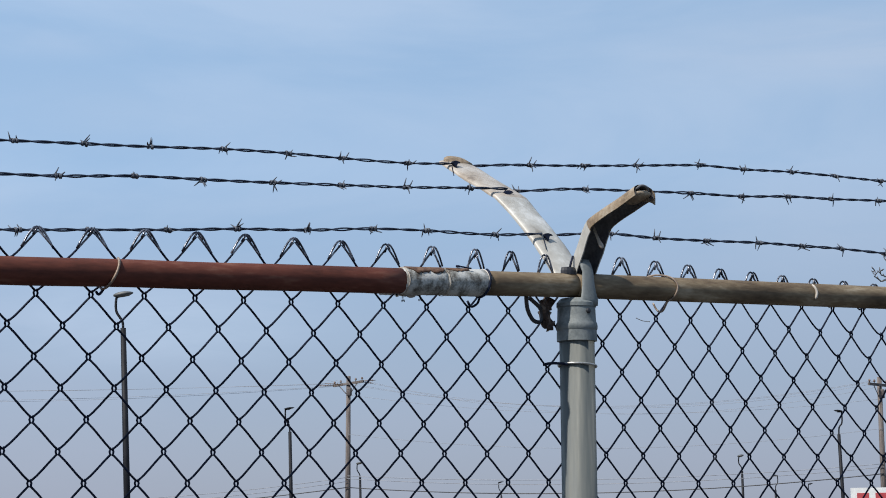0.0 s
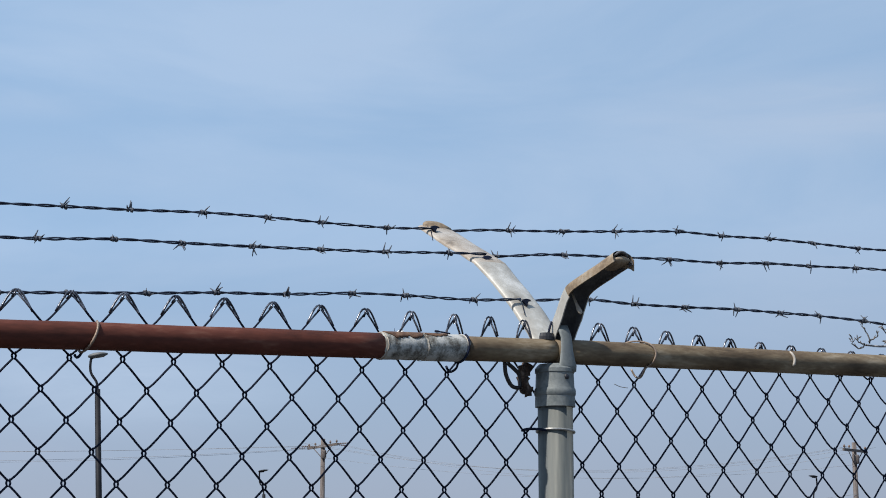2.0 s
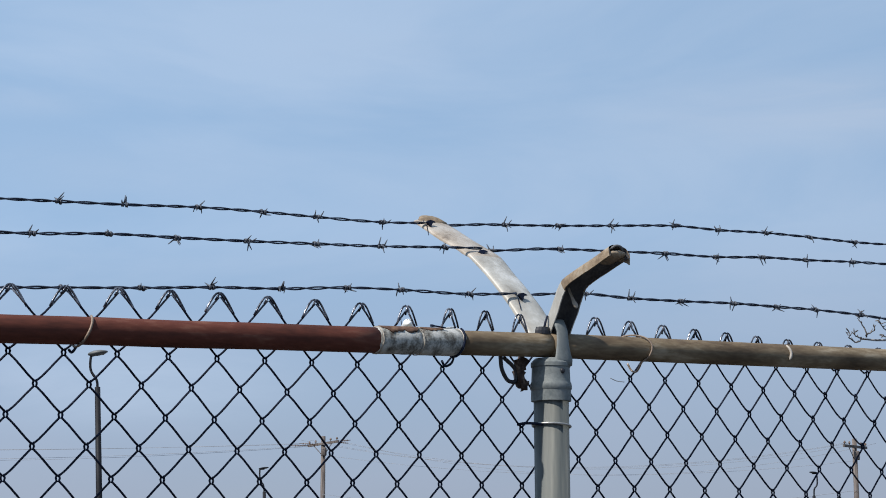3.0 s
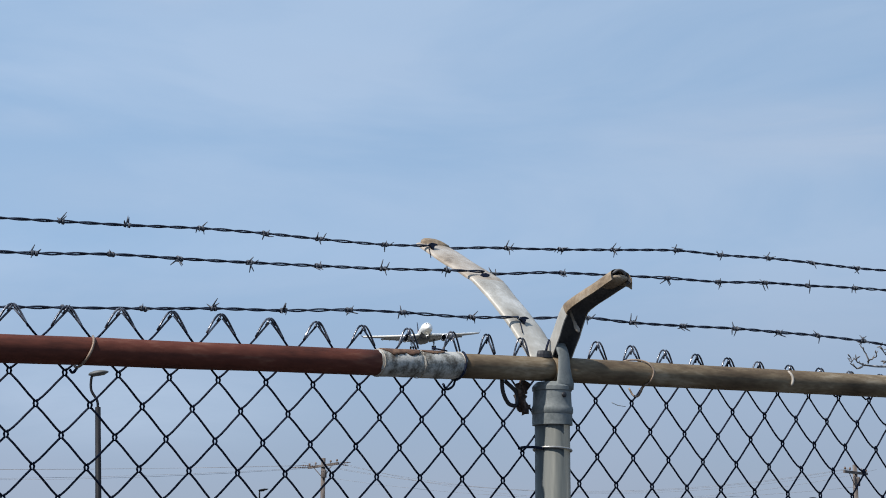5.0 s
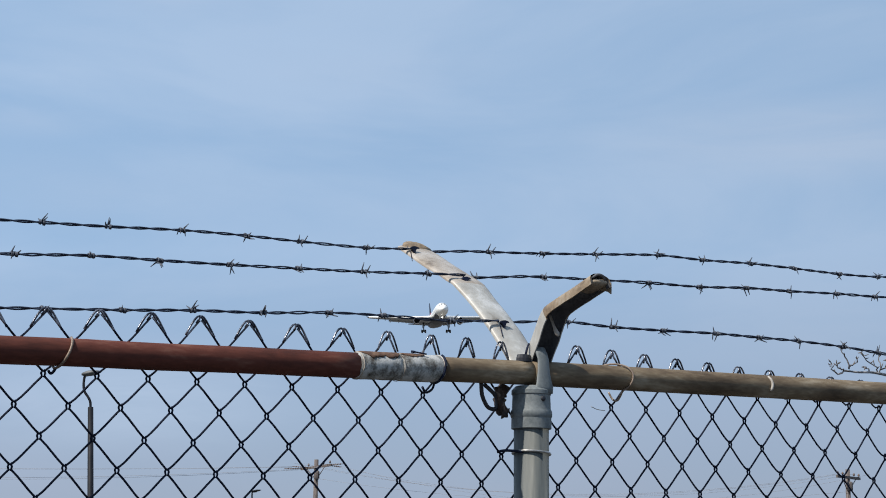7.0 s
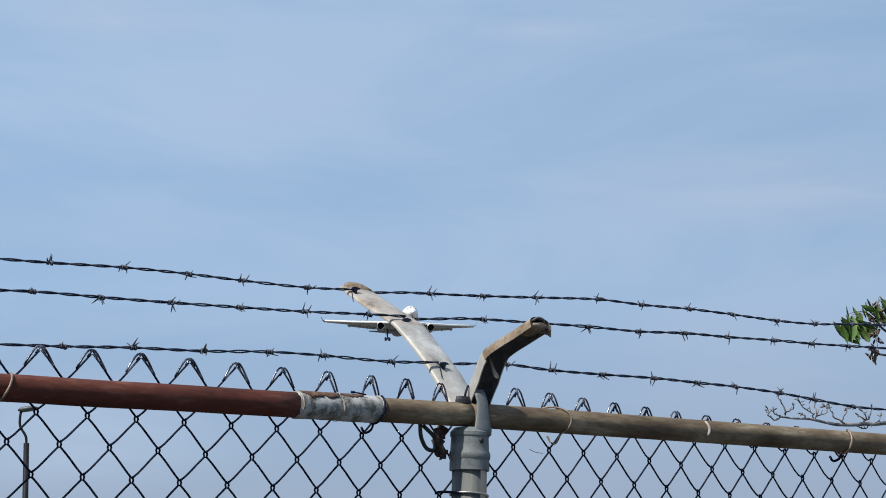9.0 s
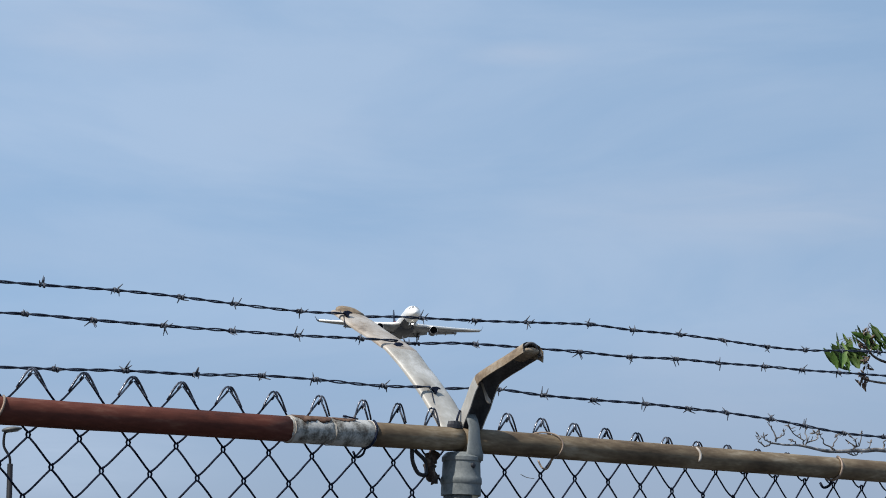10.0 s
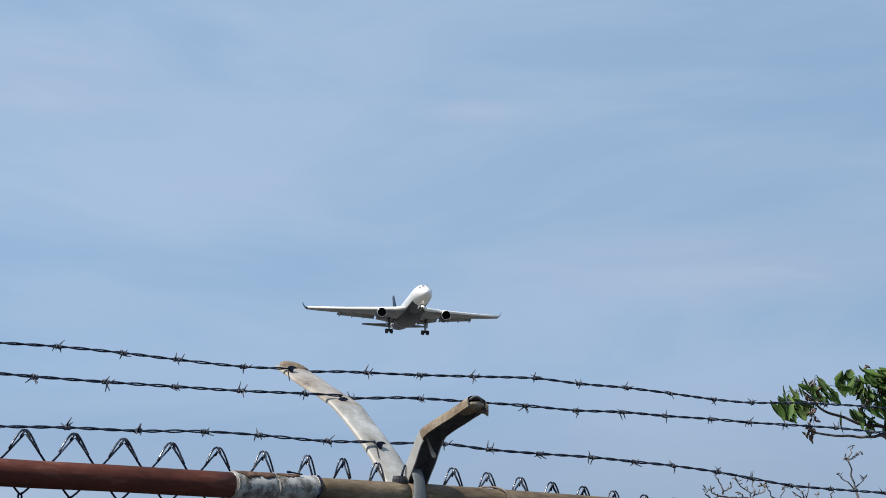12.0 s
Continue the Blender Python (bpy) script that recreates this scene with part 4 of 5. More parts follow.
def build_shrub():
    shrub = thing("shrub", BASE @ pose(1.75, 0.14, 0), "bare thorny shrub with dry twigs along the rail", "shrub")
    O = Vector((1.75, 0.14, 0))
    rnd = random.Random(9)
    b = Build()
    way = [(1.75, 0.14, -0.05), (1.76, 0.14, 1.0), (1.74, 0.13, 1.9), (1.60, 0.12, 2.16)] + [(s, 0.12, z) for s, z in (
        (1.357, 2.171), (1.313, 2.161), (1.258, 2.162), (1.167, 2.151), (1.078, 2.145), (1.043, 2.146), (0.983, 2.149), (0.911, 2.147))]
    branch(b, [Vector(p) - O for p in way], 0.0085, 0.0018, 9)
    part("stem", b.mesh("stem", M_STEM), shrub, "pale grey stem")
    # crooked twigs, each along the stem from foot to tip, ending in dry buds
    twigs = (
        ((0.922, 2.151), (0.911, 2.174), (0.901, 2.194)),
        ((0.911, 2.146), (0.891, 2.139), (0.872, 2.150), (0.871, 2.157)),
        ((0.911, 2.147), (0.891, 2.150), (0.884, 2.156)),
        ((0.922, 2.155), (0.941, 2.163), (0.949, 2.175)),
        ((1.012, 2.151), (1.002, 2.162), (0.975, 2.172), (0.960, 2.188)),
        ((1.016, 2.145), (1.014, 2.170), (1.018, 2.194)),
        ((1.016, 2.155), (1.044, 2.165), (1.054, 2.181)),
        ((1.099, 2.148), (1.070, 2.161), (1.047, 2.180)),
        ((1.094, 2.147), (1.100, 2.163), (1.114, 2.182)),
        ((1.149, 2.151), (1.176, 2.164), (1.185, 2.192)),
        ((1.171, 2.161), (1.142, 2.168)),
        ((1.176, 2.164), (1.162, 2.179)),
        ((1.128, 2.148), (1.167, 2.143), (1.179, 2.152)),
        ((1.250, 2.161), (1.258, 2.168), (1.254, 2.178)),
        ((1.349, 2.170), (1.346, 2.183), (1.333, 2.218), (1.319, 2.253), (1.306, 2.261)),
        ((1.319, 2.255), (1.325, 2.270), (1.331, 2.290)),
        ((1.319, 2.255), (1.344, 2.268), (1.359, 2.279)),
        ((1.344, 2.195), (1.314, 2.208), (1.276, 2.224)),
        ((1.342, 2.201), (1.371, 2.221)),
        ((1.203, 2.155), (1.218, 2.173)),
        ((0.983, 2.149), (0.971, 2.159)),
    )
    for k, way in enumerate(twigs):
        b = Build()
        line = []
        for q in spline([(s, 0.12, z) for s, z in way], 4):
            q = Vector(q) - O
            line.append(q + Vector((rnd.uniform(-0.0012, 0.0012), rnd.uniform(-0.004, 0.004), rnd.uniform(-0.0012, 0.0012))))
        n = len(line)
        thick = 0.0026 if len(way) > 4 else 0.0017
        b.tube(line, [thick * (1 - 0.55 * i / n) for i in range(n)], 6)
        # short side spurs and buds
        for i in range(2, n - 1):
            if rnd.random() < 0.40:
                e = Vector((rnd.uniform(-1, 1), rnd.uniform(-0.6, 0.6), rnd.uniform(0.1, 1))).normalized() * rnd.uniform(0.004, 0.014)
                b.tube([line[i], line[i] + e * 0.6, line[i] + e], [0.0010, 0.0009, 0.0005], 5)
        for _ in range(rnd.randint(1, 4)):
            e = line[-1] + Vector((rnd.uniform(-0.006, 0.006), rnd.uniform(-0.005, 0.005), rnd.uniform(-0.005, 0.006)))
            b.tube([line[-1], e, e + (e - line[-1]) * 0.8], [0.0008, rnd.uniform(0.0011, 0.0024), 0.0005], 6)
        part("twig", b.mesh("twig", M_TWIG), shrub)


build_tree()
build_shrub()


# ================= street lamps and poles far off =================
def street_lamp(x, y, top, lean, reach, curved, label):
    """A tapered pole with a bent bracket and a flat luminaire. reach: how far the head sticks out, along x."""
    lamp_ob = thing("street_lamp", pose(x, y, 0, 0, lean, 0), label, "street lamp", "street lamps")
    rise = 0.81 if curved else 0.95
    hp = top - rise
    b = Build().tube([(0, 0, -0.1), (0, 0, hp * 0.5), (0, 0, hp)], [0.088, 0.080, 0.068], 14)
    part("pole", b.mesh("pole", M_LAMPPOLE), lamp_ob, "dark tapered metal pole")
    b = Build().lathe([(0.16, 0), (0.16, 0.03), (0.10, 0.05), (0.095, 0.25)], 16)
    part("base_cover", b.mesh("base_cover", M_LAMPPOLE), lamp_ob)
    sg = 1 if reach > 0 else -1
    lift = rise / 0.95
    bend = ((0, -0.05), (-0.02, 0.20), (-0.16, 0.50), (-0.15, 0.86), (-0.08, 0.92), (0.02, 0.93)) if curved else ((0, -0.05), (-0.03, 0.28), (-0.16, 0.48), (-0.17, 0.90), (-0.10, 0.93), (0.02, 0.94))
    arm = spline([(u * sg, 0, hp + h * lift) for u, h in bend], 5)
    part("bracket", Build().tube(arm, 0.032, 10).mesh("bracket", M_LAMPPOLE), lamp_ob)
    a = abs(reach)
    rings = []
    for u, w, h in ((0.0, 0.04, 0.03), (0.08, 0.09, 0.055), (0.3, 0.15, 0.085), (0.6, 0.17, 0.085), (0.85, 0.13, 0.055), (1.0, 0.05, 0.02)):
        px = sg * (-0.22 + a * u)
        h *= 0.8 if curved else 0.5
        rings.append([(px, w * math.cos(t), top + 0.05 * u + h * math.sin(t)) for t in [2 * math.pi * k / 14 for k in range(14)]])
    head = part("lamp_head", Build().loft(rings).mesh("lamp_head", M_LAMPHEAD if curved else M_LAMPPOLE), lamp_ob, "flat oval lamp head")
    rings = []
    for u, w in ((0.30, 0.08), (0.4, 0.125), (0.7, 0.125), (0.82, 0.07)):
        px = sg * (-0.22 + a * u)
        rings.append([(px, w * math.cos(t), top - (0.035 if curved else 0.02) + 0.05 * u + (0.030 if curved else 0.018) * math.sin(t)) for t in [2 * math.pi * k / 12 for k in range(12)]])
    part("lens", Build().loft(rings).mesh("lens", M_LENS), head, "pale lens")
    return lamp_ob


street_lamp(-7.62, 55, 7.84, -1.75, 0.48, True, "dark metal street lamp with a flat oval head")
street_lamp(-6.32, 94, 7.42, -1.0, 0.42, False, "dark metal street lamp with a short bent bracket")
street_lamp(16.55, 94, 7.08, -1.9, -0.36, False, "dark metal street lamp leaning slightly")
street_lamp(16.70, 127, 6.55, -1.0, 0.36, True, "small distant street lamp with a bent bracket")
street_lamp(22.0, 151, 6.15, -0.8, -0.36, False, "small distant street lamp, dark pole")
street_lamp(26.6, 165, 5.95, -0.6, 0.36, False, "tiny distant street lamp, dark pole")
street_lamp(-4.98, 135, 6.65, -0.9, 0.40, True, "small distant street lamp beside the wooden pole")
street_lamp(4.10, 165, 6.30, -0.5, 0.40, False, "tiny distant street lamp, pale against the sky")


def utility_pole(x, y, h, turn, lean, drop, label, strings=()):
    pole = thing("utility_pole", pose(x, y, 0, 0, lean, 0), label, "utility pole", "utility poles")
    b = Build().tube([(0, 0, -0.2), (0, 0, h * 0.5), (0, 0, h)], [0.165, 0.145, 0.118], 14)
    part("pole", b.mesh("pole", M_WOOD), pole, "weathered wooden pole")
    m = Matrix.Translation((0, -0.16, h - 0.42)) @ pose(0, 0, 0, 0, drop, turn)
    arm = part("crossarm", Build().box(2.5, 0.11, 0.13, m).mesh("crossarm", M_WOOD, False), pole, "grey wooden crossarm")
    for u in (-1.14, -0.62, 0.62, 1.14):
        p = m @ Vector((u, 0, 0.06))
        b = Build().lathe([(0.018, 0), (0.018, 0.06), (0.055, 0.07), (0.065, 0.11), (0.045, 0.13), (0.05, 0.16), (0.02, 0.19)], 10, Matrix.Translation(p))
        part("insulator", b.mesh("insulator", M_INSUL), arm)
    for sg in (-1, 1):
        p, q = m @ Vector((sg * 0.75, -0.03, -0.05)), Vector((sg * 0.08, -0.13, h - 1.02))
        part("brace", Build().tube([p, q], 0.024, 6).mesh("brace", M_WOOD), pole)
    for u, dx, dz in strings:
        p = m @ Vector((u, 0, 0.02))
        q = p + Vector((dx, 0, dz))
        b = Build().tube([p, q], 0.020, 6)
        for k in range(5):
            e = p.lerp(q, 0.25 + 0.13 * k)
            b.tube([e - (q - p).normalized() * 0.02, e, e + (q - p).normalized() * 0.02], [0.03, 0.058, 0.03], 8)
        part("strain_insulator", b.mesh("strain_insulator", M_INSUL), arm, "dark strain insulator string")
    b = Build().lathe([(0.13, 0), (0.15, 0.04), (0.15, 0.40), (0.12, 0.46)], 12, Matrix.Translation((0.05, -0.24, h - 1.10)))
    part("cutout_box", b.mesh("cutout_box", M_WOOD), pole, "small brown fitting below the crossarm")
    return pole


utility_pole(-5.42, 125, 11.1, -46, 0.6, -3.0, "weathered wooden utility pole with a crossarm", ((-1.15, -1.0, -0.02), (-0.55, -0.95, 0.04), (0.95, 0.75, -0.10), (1.2, 0.70, 0.05)))
utility_pole(22.2, 115, 10.03, 52, -0.3, 0.0, "weathered wooden utility pole with a crossarm and braces")
utility_pole(-38.0, 130, 11.0, 10, 0.0, 0.0, "weathered wooden utility pole at the lines' end")


def power_line(a, b, sag, r, label):
    a, b = Vector(a), Vector(b)
    pts = []
    for i in range(41):
        u = i / 40
        p = a.lerp(b, u)
        p.z -= sag * 4 * u * (1 - u)
        pts.append(p)
    o = (a + b) / 2
    line = thing("power_line", Matrix.Translation(o), label, "power line", "power lines", data=Build().tube([p - o for p in pts], r, 6).mesh("power_line", M_LINE if r < 0.02 else M_CABLE))
    return line


for da, db, sg in ((-1.1, -0.5, 1.36), (-0.6, -0.3, 1.40), (0.6, 0.3, 1.44), (1.1, 1.1, 1.75)):
    power_line((-5.4 + da, 124.8 + 0.4 * da, 10.85), (22.2 + db, 114.8 + 0.4 * db, 9.80), sg, 0.008, "thin power conductor between wooden poles")
for da, z0, z1, sg in ((-1.1, 10.95, 10.66, 0.16), (-0.6, 10.97, 10.70, 0.20), (0.6, 10.50, 10.56, 0.36), (1.1, 10.48, 10.53, 0.42)):
    power_line((-38.0 + da, 130 + 0.2 * da, z0), (-6.4 + da * 0.2, 124.9, z1), sg, 0.009, "thin power conductor between wooden poles")
power_line((-5.3, 124.7, 10.05), (22.2, 114.8, 8.9), 0.9, 0.008, "thin slack conductor tied below the crossarm")
power_line((-5.4, 124.8, 7.9), (22.2, 114.8, 7.4), 0.9, 0.010, "thin faint service wire between wooden poles")
for z0, z1, sg, zl, sl, r in ((5.60, 5.62, 0.48, 5.52, 1.02, 0.017), (5.45, 5.45, 0.57, 5.30, 1.05, 0.017), (4.97, 5.12, 0.63, 4.97, 0.93, 0.028)):
    power_line((-5.4, 124.8, z0), (22.2, 114.8, z1), sg, r, "black communication cable strung between poles")
    power_line((-38.0, 130, zl - 0.2), (-5.4, 124.8, zl), sl, r, "black communication cable strung between poles")


# ================= sign =================
def build_sign():
    sign = thing("sign_board", pose(14.05, 70, 0, 0, 0, -8), "white sign board with red lettering on two posts", "sign")
    W, H, zt = 3.1, 1.2, 3.33
    part("board", Build().box(W, 0.06, H, Matrix.Translation((0, 0, zt - H / 2))).mesh("board", M_SIGN, False), sign, "white painted board")
    for sx in (-1.2, 1.2):
        part("sign_post", Build().tube([(sx, 0.09, -0.1), (sx, 0.09, zt - 0.1)], 0.045, 12).mesh("sign_post", M_LAMPPOLE), sign, "dark post")
    # lettering that cannot be read: plain red bars
    for i in range(5):
        m = Matrix.Translation((-1.18 + i * 0.56, -0.036, zt - 0.48))
        part("lettering_bar", Build().box(0.36, 0.012, 0.64, m).mesh("lettering_bar", M_SIGNRED, False), sign, "red lettering bar")


build_sign()

# ================= airliner =================
FLIGHT = [   # seconds, place, heading, bank
    (0, -20.16, 1410.26, 162.1, 3.45, -2.50),
    (1.5, -13.77, 1314.92, 157.0, 3.85, -2.50),
    (3, -7.38, 1219.58, 151.91, 4.26, -2.50),
    (4.6, -0.57, 1117.88, 145.81, 4.68, -2.53),
    (5, 1.56, 1092.50, 144.63, 4.79, -2.60),
    (5.6, 3.67, 1054.16, 142.56, 4.95, -1.96),
    (6, 4.55, 1028.72, 140.69, 5.06, -1.64),
    (6.5, 7.49, 997.03, 138.32, 5.19, -1.45),
    (7, 9.66, 965.33, 136.66, 5.32, -1.35),
    (9, 18.28, 837.89, 132.04, 5.86, -0.16),
    (9.5, 19.85, 806.0, 131.15, 5.99, 0.35),
    (10, 22.19, 774.09, 129.46, 6.13, 1.06),
    (10.5, 24.84, 741.79, 130.18, 6.26, 0.45),
    (11, 27.90, 709.61, 129.44, 6.39, -0.60),
    (11.5, 30.79, 677.32, 129.37, 6.53, -1.15),
    (12, 33.94, 644.98, 129.77, 6.66, 0.15),
]


def flight(x, y, z, heading, bank):
    return pose(x, y, z - 0.3, 0, 0, heading - 180.0) @ pose(0, 0, 0, 1.3, 0, 0) @ pose(0, 0, 0, 0, -bank, 0)


def foil(le, chord, thick, z, x, tilt=0.0):
    """A wing section at span x: leading edge at y = le, chord going back."""
    prof = [(0, 0), (0.02, 0.35), (0.08, 0.62), (0.25, 0.9), (0.45, 0.85), (0.7, 0.5), (1.0, 0.03), (1.0, -0.03), (0.7, -0.32), (0.4, -0.5), (0.15, -0.45), (0.04, -0.28)]
    return [Vector((x, le - u * chord, z + h * thick * chord - tilt * u * chord)) for u, h in prof]


def body_of_turn(profile, sides=28):
    """Rings along y: (y, radius, centre height)."""
    rings = []
    for y, r, zc in profile:
        rings.append([(r * math.cos(w), y, zc + r * math.sin(w)) for w in [2 * math.pi * k / sides for k in range(sides)]])
    return Build().loft(rings)


M_LANDING = bpy.data.materials.new("lit_landing_light")
M_LANDING.use_nodes = True
_e = M_LANDING.node_tree.nodes["Principled BSDF"]
_e.inputs["Emission Color"].default_value = (1.0, 0.96, 0.88, 1)
_e.inputs["Emission Strength"].default_value = 6.0


def build_plane():
    p = thing("airliner", flight(*FLIGHT[0][1:]), "white twin-engine airliner with navy belly, landing gear down", "airplane")
    R = 2.82
    prof = [(28.6, 0.05, -0.75), (28.3, 0.55, -0.72), (27.6, 1.10, -0.62), (26.4, 1.75, -0.42), (24.8, 2.30, -0.20), (22.8, 2.66, -0.06), (20.0, R, 0), (10, R, 0), (0, R, 0), (-8, R, 0),
            (-14, 2.70, 0.12), (-19, 2.25, 0.5), (-24, 1.6, 1.05), (-28, 0.95, 1.5), (-30.2, 0.35, 1.75)]
    me = body_of_turn(prof, 36).mesh("fuselage", M_FUS)
    me.materials.append(M_NAVY)
    for poly in me.polygons:
        c = poly.center
        if c.z < -1.4 and -16 < c.y < 18.5 or (c.z < -0.6 and c.y <= -16):
            poly.material_index = 1
    fus = part("fuselage", me, p, "white fuselage with dark navy belly")
    for sx in (-1, 1):
        for a0, a1, y in ((0.10, 0.52, 26.35), (0.58, 0.95, 25.75)):
            v = []
            for a in (a0, (a0 + a1) / 2, a1):
                for dy, r, zc in ((0.26, 1.86, -0.33), (-0.24, 2.06, -0.24)):
                    w = math.pi / 2 - sx * a
                    v.append((r * math.cos(w) * 1.02, y + dy, zc + r * math.sin(w) * 1.02 - 0.05))
            part("cockpit_window", mesh_of("cockpit_window", v, [(0, 1, 3, 2), (2, 3, 5, 4)], M_GLASS), fus, "dark cockpit window")
    # wing box fairing under the belly
    rings = []
    for y, w, h in ((9.5, 1.2, 0.5), (7.5, 2.6, 1.3), (3, 3.2, 1.75), (-5, 3.2, 1.75), (-9, 2.4, 1.2), (-11, 1.0, 0.4)):
        rings.append([(w * math.cos(t), y, -2.0 + h * math.sin(t)) for t in [2 * math.pi * k / 20 for k in range(20)]])
    part("belly_fairing", Build().loft(rings).mesh("belly_fairing", M_BELLY), p, "dark blue-grey belly fairing")
    for sx in (-1, 1):
        # wing: root, kink, tip with upward sweep
        secs = [(9.0, 12.0, 0.13, -1.55, 1.5, 0.06), (6.6, 9.6, 0.12, -1.25, 5.0, 0.06), (3.6, 7.2, 0.11, -0.75, 9.4, 0.05), (-1.6, 5.0, 0.10, 0.10, 17.5, 0.04), (-6.6, 3.3, 0.095, 1.05, 25.0, 0.03), (-8.9, 2.4, 0.09, 1.55, 28.6, 0.02)]
        rings = [foil(le, ch, th, z, sx * x, tl) for le, ch, th, z, x, tl in secs]
        wing = part("wing", Build().loft(rings).mesh("wing", M_WING), p, "swept grey wing with a bright leading edge")
        # slat thick and white, the sun on the leading edge put into its colour
        b = Build()
        rr = []
        for le, ch, th, z, x, tl in secs:
            x = max(x, 2.6)
            rr.append([(sx * x, le + 0.05 - 0.02 * ch + (0.12 + 0.03 * ch) * math.cos(t), z + 0.030 * ch + 0.10 + (0.22 + 0.028 * ch) * math.sin(t)) for t in [2 * math.pi * k / 10 for k in range(10)]])
        part("slat", b.loft(rr).mesh("slat", M_FUS), wing, "slat, white for the sunlit leading edge")
        # flaps, down and back
        for x0, x1, i0 in ((3.2, 9.0, 0), (9.6, 20.0, 1)):
            fr = []
            for x in (x0, x1):
                le = np.interp(x, [s[4] for s in secs], [s[0] for s in secs])
                ch = np.interp(x, [s[4] for s in secs], [s[1] for s in secs])
                z = np.interp(x, [s[4] for s in secs], [s[3] for s in secs])
                fr.append(foil(le - ch * 0.97, ch * 0.24, 0.10, z - 0.22 - 0.01 * ch, sx * x, 0.42))
            part("flap", Build().loft(fr).mesh("flap", M_WING), wing, "lowered flap")
        for x in (6.2, 12.6, 15.8, 19.4):
            le = np.interp(x, [s[4] for s in secs], [s[0] for s in secs])
            ch = np.interp(x, [s[4] for s in secs], [s[1] for s in secs])
            z = np.interp(x, [s[4] for s in secs], [s[3] for s in secs])
            ring = []
            for u, r in ((0, 0.05), (0.25, 0.28), (0.6, 0.30), (1.0, 0.06)):
                y = le - ch * 0.62 - u * ch * 0.62
                ring.append([(sx * x + r * 0.75 * math.cos(t), y, z - 0.45 - u * 0.75 + r * math.sin(t)) for t in [2 * math.pi * k / 10 for k in range(10)]])
            part("flap_fairing", Build().loft(ring).mesh("flap_fairing", M_WING), wing, "flap track fairing")
        wl = [foil(-8.9, 2.4, 0.08, 1.55, sx * 28.6), [q + Vector((sx * 0.6, -0.9, 0.5)) for q in foil(-8.9, 1.7, 0.08, 1.55, sx * 28.6)],
              [q + Vector((sx * 1.3, -2.1, 2.0)) for q in foil(-8.9, 0.9, 0.08, 1.55, sx * 28.6)]]
        part("winglet", Build().loft(wl).mesh("winglet", M_NAVY), p, "dark blended winglet")
        # engine
        ex, ez, ey = sx * 9.37, -2.75, 9.0
        m = Matrix.Translation((ex, ey, ez)) @ pose(0, 0, 0, 90, 0, 0)
        nac = Build().lathe([(1.22, 0.25), (1.25, 0.02), (1.30, 0.0), (1.36, 0.18), (1.43, 0.9), (1.43, 2.4), (1.32, 3.8), (1.08, 5.0), (0.85, 5.1)], 28, m, False)
        eng = part("engine", nac.mesh("engine", M_NAVY), p, "dark navy engine nacelle")
        part("intake_lip", Build().lathe([(1.26, 0.08), (1.285, 0.0), (1.31, -0.02), (1.365, 0.08), (1.375, 0.18)], 28, m, False).mesh("intake_lip", M_BARE), eng, "bright metal intake lip")
        part("fan", Build().lathe([(0.02, 0.6), (0.30, 0.85), (1.21, 0.9), (1.235, 0.04)], 28, m, False).mesh("fan", M_FAN), eng, "dark fan inside the intake")
        part("core_nozzle", Build().lathe([(0.88, 4.9), (0.70, 6.0), (0.35, 6.9), (0.05, 7.4)], 20, m).mesh("core_nozzle", M_STRUT), eng)
        py = [foil(ey - 1.2, 6.0, 0.10, 0, 0), foil(ey - 3.2, 6.5, 0.08, 0, 0)]
        rings = [[Vector((ex + q.z * 0.9, q.y, ez + 1.3 + (0.9 if i else 0))) for q in rr2] for i, rr2 in enumerate(py)]
        part("pylon", Build().loft(rings).mesh("pylon", M_FUS), eng)
        # tailplane
        st = [foil(-21.5, 5.2, 0.10, 0.6, sx * 0.8), foil(-26.3, 2.0, 0.09, 1.45, sx * 9.7)]
        part("tailplane", Build().loft(st).mesh("tailplane", M_BELLY), p, "dark grey tailplane")
        # main landing gear
        gx, gy = sx * 5.34, -3.0
        gear = part("main_gear", Build().tube([(gx, gy, -1.5), (gx, gy, -5.6)], 0.24, 12).tube([(gx, gy, -3.6), (gx - sx * 1.8, gy + 0.3, -1.8)], 0.13, 8)
                    .tube([(gx, gy + 1.1, -5.85), (gx, gy, -5.6), (gx, gy - 1.1, -5.35)], 0.16, 8).mesh("main_gear", M_STRUT), p, "grey main landing gear leg")
        part("gear_door", Build().box(0.10, 2.2, 2.5, Matrix.Translation((gx + sx * 0.55, gy, -2.9))).mesh("gear_door", M_WING, False), gear, "grey gear door")
        for dy, dz in ((1.05, -5.85), (-1.05, -5.35)):
            part("axle", Build().tube([(gx - 0.75, gy + dy, dz), (gx + 0.75, gy + dy, dz)], 0.10, 8).mesh("axle", M_STRUT), gear)
            for dx in (-0.70, 0.70):
                wm = Matrix.Translation((gx + dx, gy + dy, dz)) @ pose(0, 0, 0, 0, 90, 0)
                part("wheel", Build().lathe([(0.30, -0.20), (0.60, -0.25), (0.69, -0.12), (0.69, 0.12), (0.60, 0.25), (0.30, 0.20)], 20, wm).mesh("wheel", M_TYRE), gear, "black tyre")
    # fin
    fin = []
    for u, le, ch in ((0, -17.5, 9.4), (0.12, -19.5, 7.8), (0.4, -22.0, 6.4), (0.7, -24.65, 4.8), (1, -27.3, 3.2)):
        z = 2.2 + u * 8.6
        fin.append([Vector((q.z * 1.0, q.y, z)) for q in foil(le, ch, 0.055, 0, 0)])
    fm = Build().loft(fin).mesh("fin", M_NAVY)
    fm.materials.append(M_TAILRED)
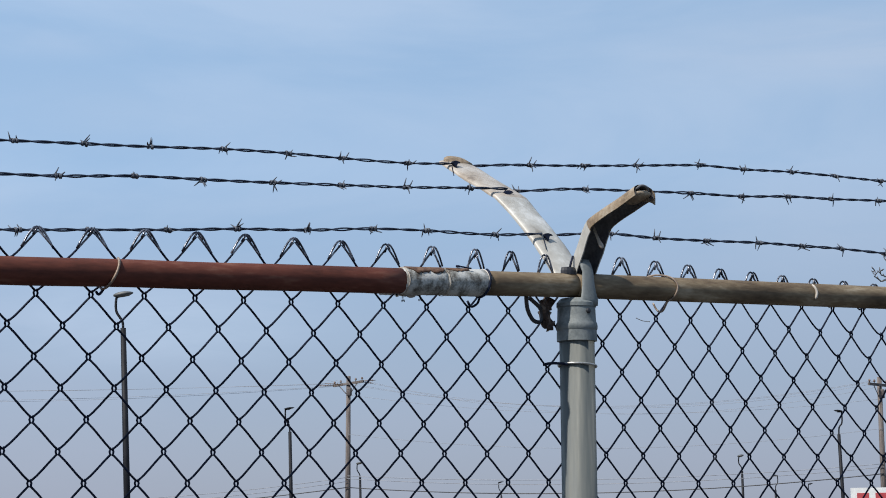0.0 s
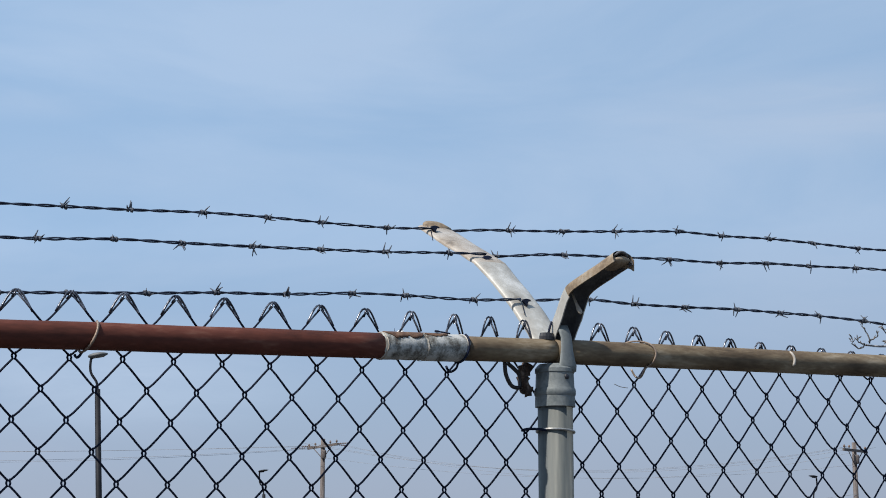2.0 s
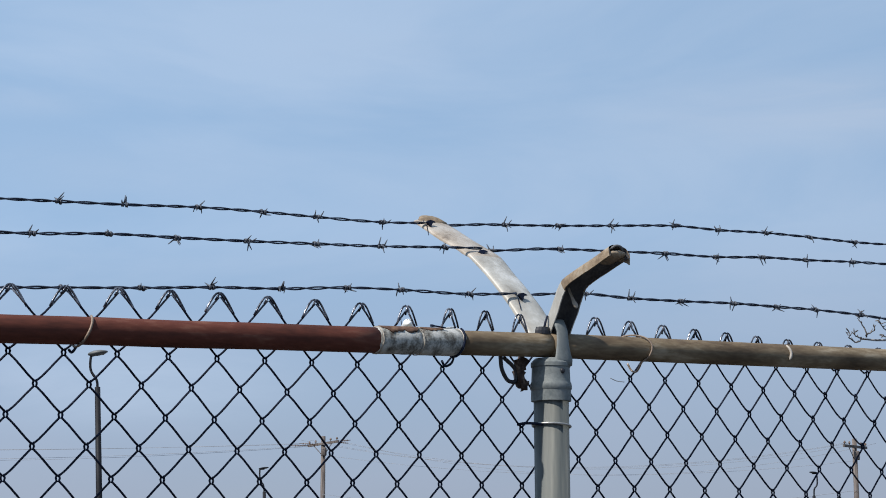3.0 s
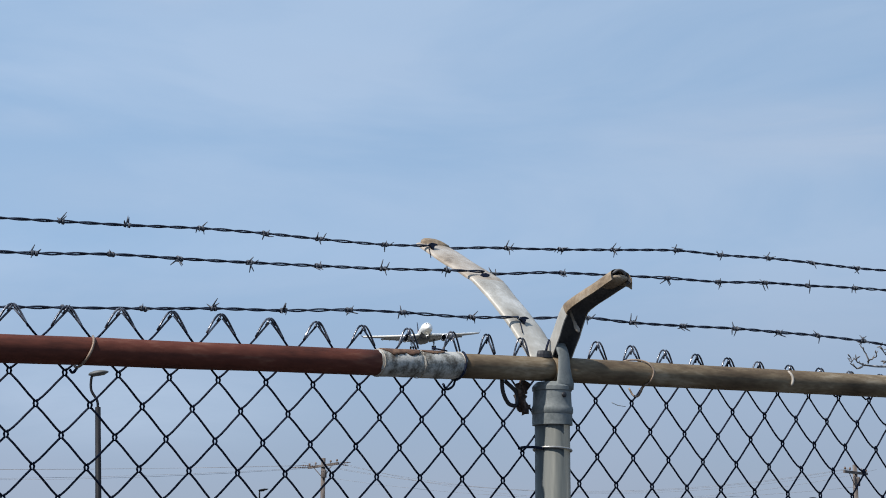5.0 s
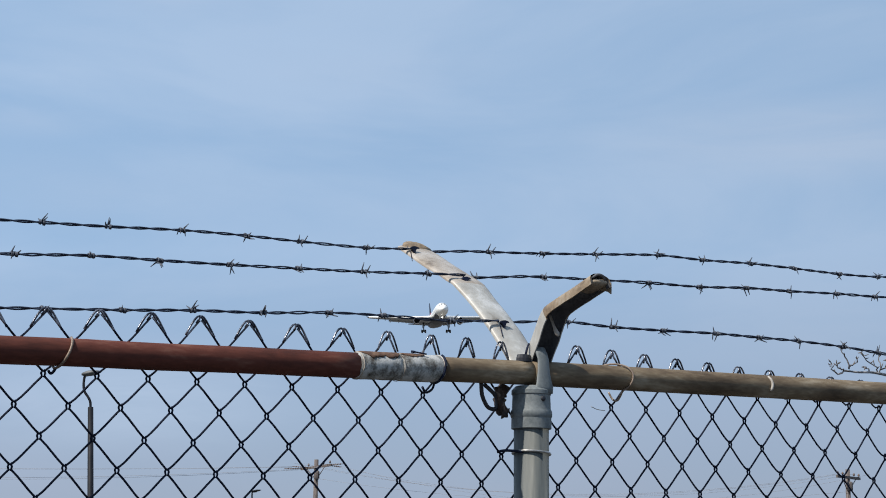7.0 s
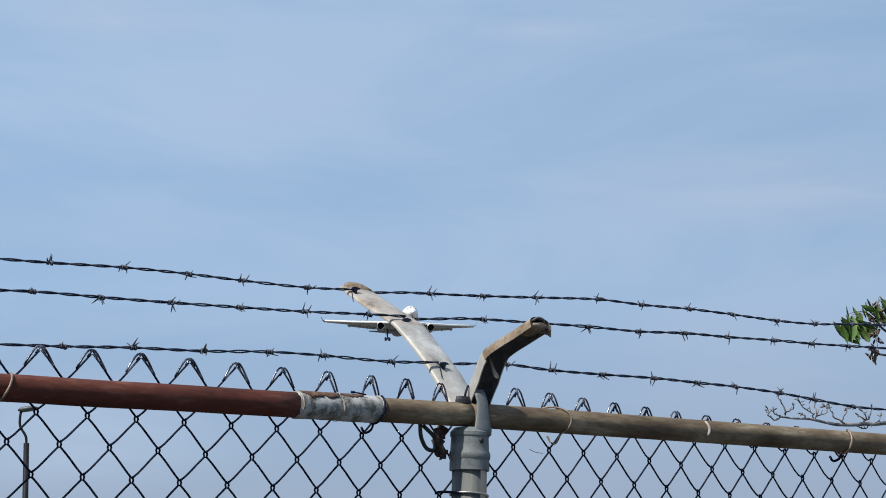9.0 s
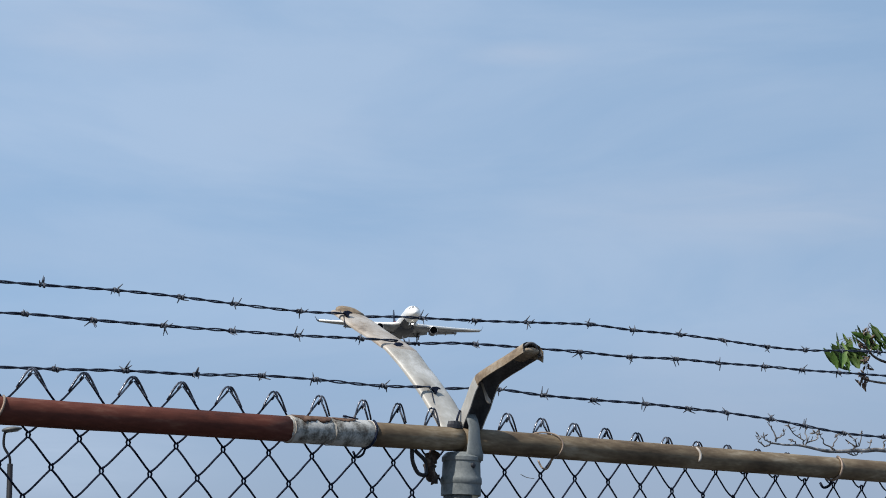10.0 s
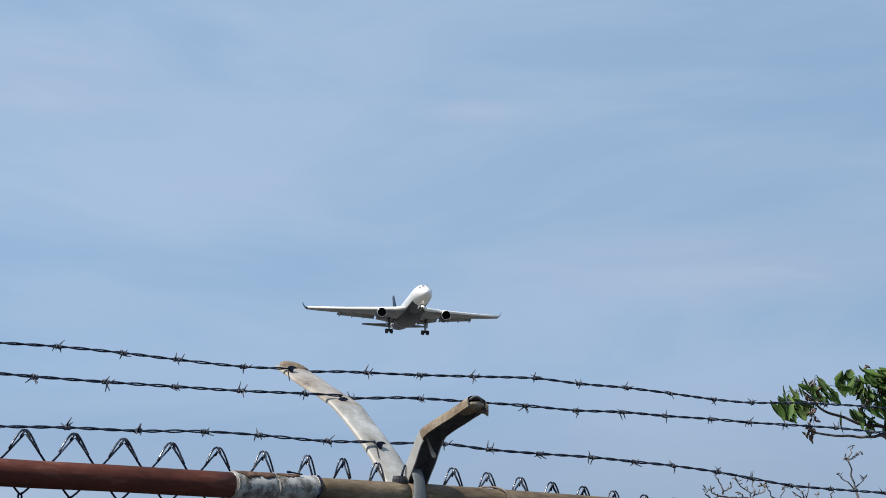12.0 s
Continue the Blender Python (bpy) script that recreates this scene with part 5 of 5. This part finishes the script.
    for poly in fm.polygons:
        if poly.center.z < 6.4:
            poly.material_index = 1
    part("fin", fm, p, "dark fin with a red base")
    # nose gear
    gear = part("nose_gear", Build().tube([(0, 21.8, -2.2), (0, 22.1, -4.7)], 0.16, 10).tube([(0, 21.9, -3.0), (0, 20.2, -2.3)], 0.09, 8).tube([(-0.5, 22.1, -4.7), (0.5, 22.1, -4.7)], 0.08, 8)
                .mesh("nose_gear", M_STRUT), p, "grey nose landing gear leg")
    for dx in (-0.38, 0.38):
        wm = Matrix.Translation((dx, 22.1, -4.7)) @ pose(0, 0, 0, 0, 90, 0)
        part("wheel", Build().lathe([(0.22, -0.15), (0.45, -0.18), (0.52, -0.09), (0.52, 0.09), (0.45, 0.18), (0.22, 0.15)], 18, wm).mesh("wheel", M_TYRE), gear, "black tyre")
    for sx in (-1, 1):
        part("nose_gear_door", Build().box(0.08, 2.6, 1.1, Matrix.Translation((sx * 0.75, 20.6, -3.1))).mesh("nose_gear_door", M_FUS, False), gear, "white gear door")
    b = Build()
    for dx in (-0.17, 0.17):
        b.lathe([(0.02, -0.10), (0.16, -0.06), (0.20, 0.0), (0.16, 0.05), (0.02, 0.06)], 12, Matrix.Translation((dx, 22.35, -3.5)) @ pose(0, 0, 0, -90))
    part("landing_light", b.mesh("landing_light", M_LANDING), gear, "lit landing lights")
    return p


plane = build_plane()

# ================= fly =================
def fly_way(t):
    """A small fly that crosses before the fence in a straight line."""
    u = 7.2 - t
    return pose(0.629 + 1.35 * u, 3.304 - 0.10 * u, 2.367 + 0.05 * u, 0, 0, 86)


def build_fly():
    p = thing("fly", fly_way(0), "tiny dark fly in flight before the fence", "insect")
    rings = []
    for y, r in ((0.0034, 0.0004), (0.0028, 0.0012), (0.0018, 0.0014), (0.0010, 0.0018), (-0.0008, 0.0020), (-0.0026, 0.0016), (-0.0040, 0.0004)):
        rings.append([(r * math.cos(t), y, r * math.sin(t)) for t in [2 * math.pi * k / 12 for k in range(12)]])
    part("body", Build().loft(rings).mesh("body", M_BIRD), p)
    for sx in (-1, 1):
        rings = []
        for x, le, ch, z in ((0.001, 0.0010, 0.0012, 0.0016), (0.0024, 0.0008, 0.0024, 0.0026), (0.0040, -0.0002, 0.0012, 0.0036)):
            rings.append([(sx * x, le - u * ch, z + h) for u, h in ((0, 0), (0.3, 0.0002), (1, 0.0001), (1, -0.0001), (0.3, -0.0001))])
        part("fly_wing", Build().loft(rings).mesh("fly_wing", M_BIRD), p)
    return p


fly = build_fly()


def motions():
    walk(plane, [(t, flight(x, y, z, h, b)) for t, x, y, z, h, b in FLIGHT])
    walk(fly, [(t, fly_way(t)) for t in (0, 2, 4, 6, 7, 8, 10, 12)])


motions()
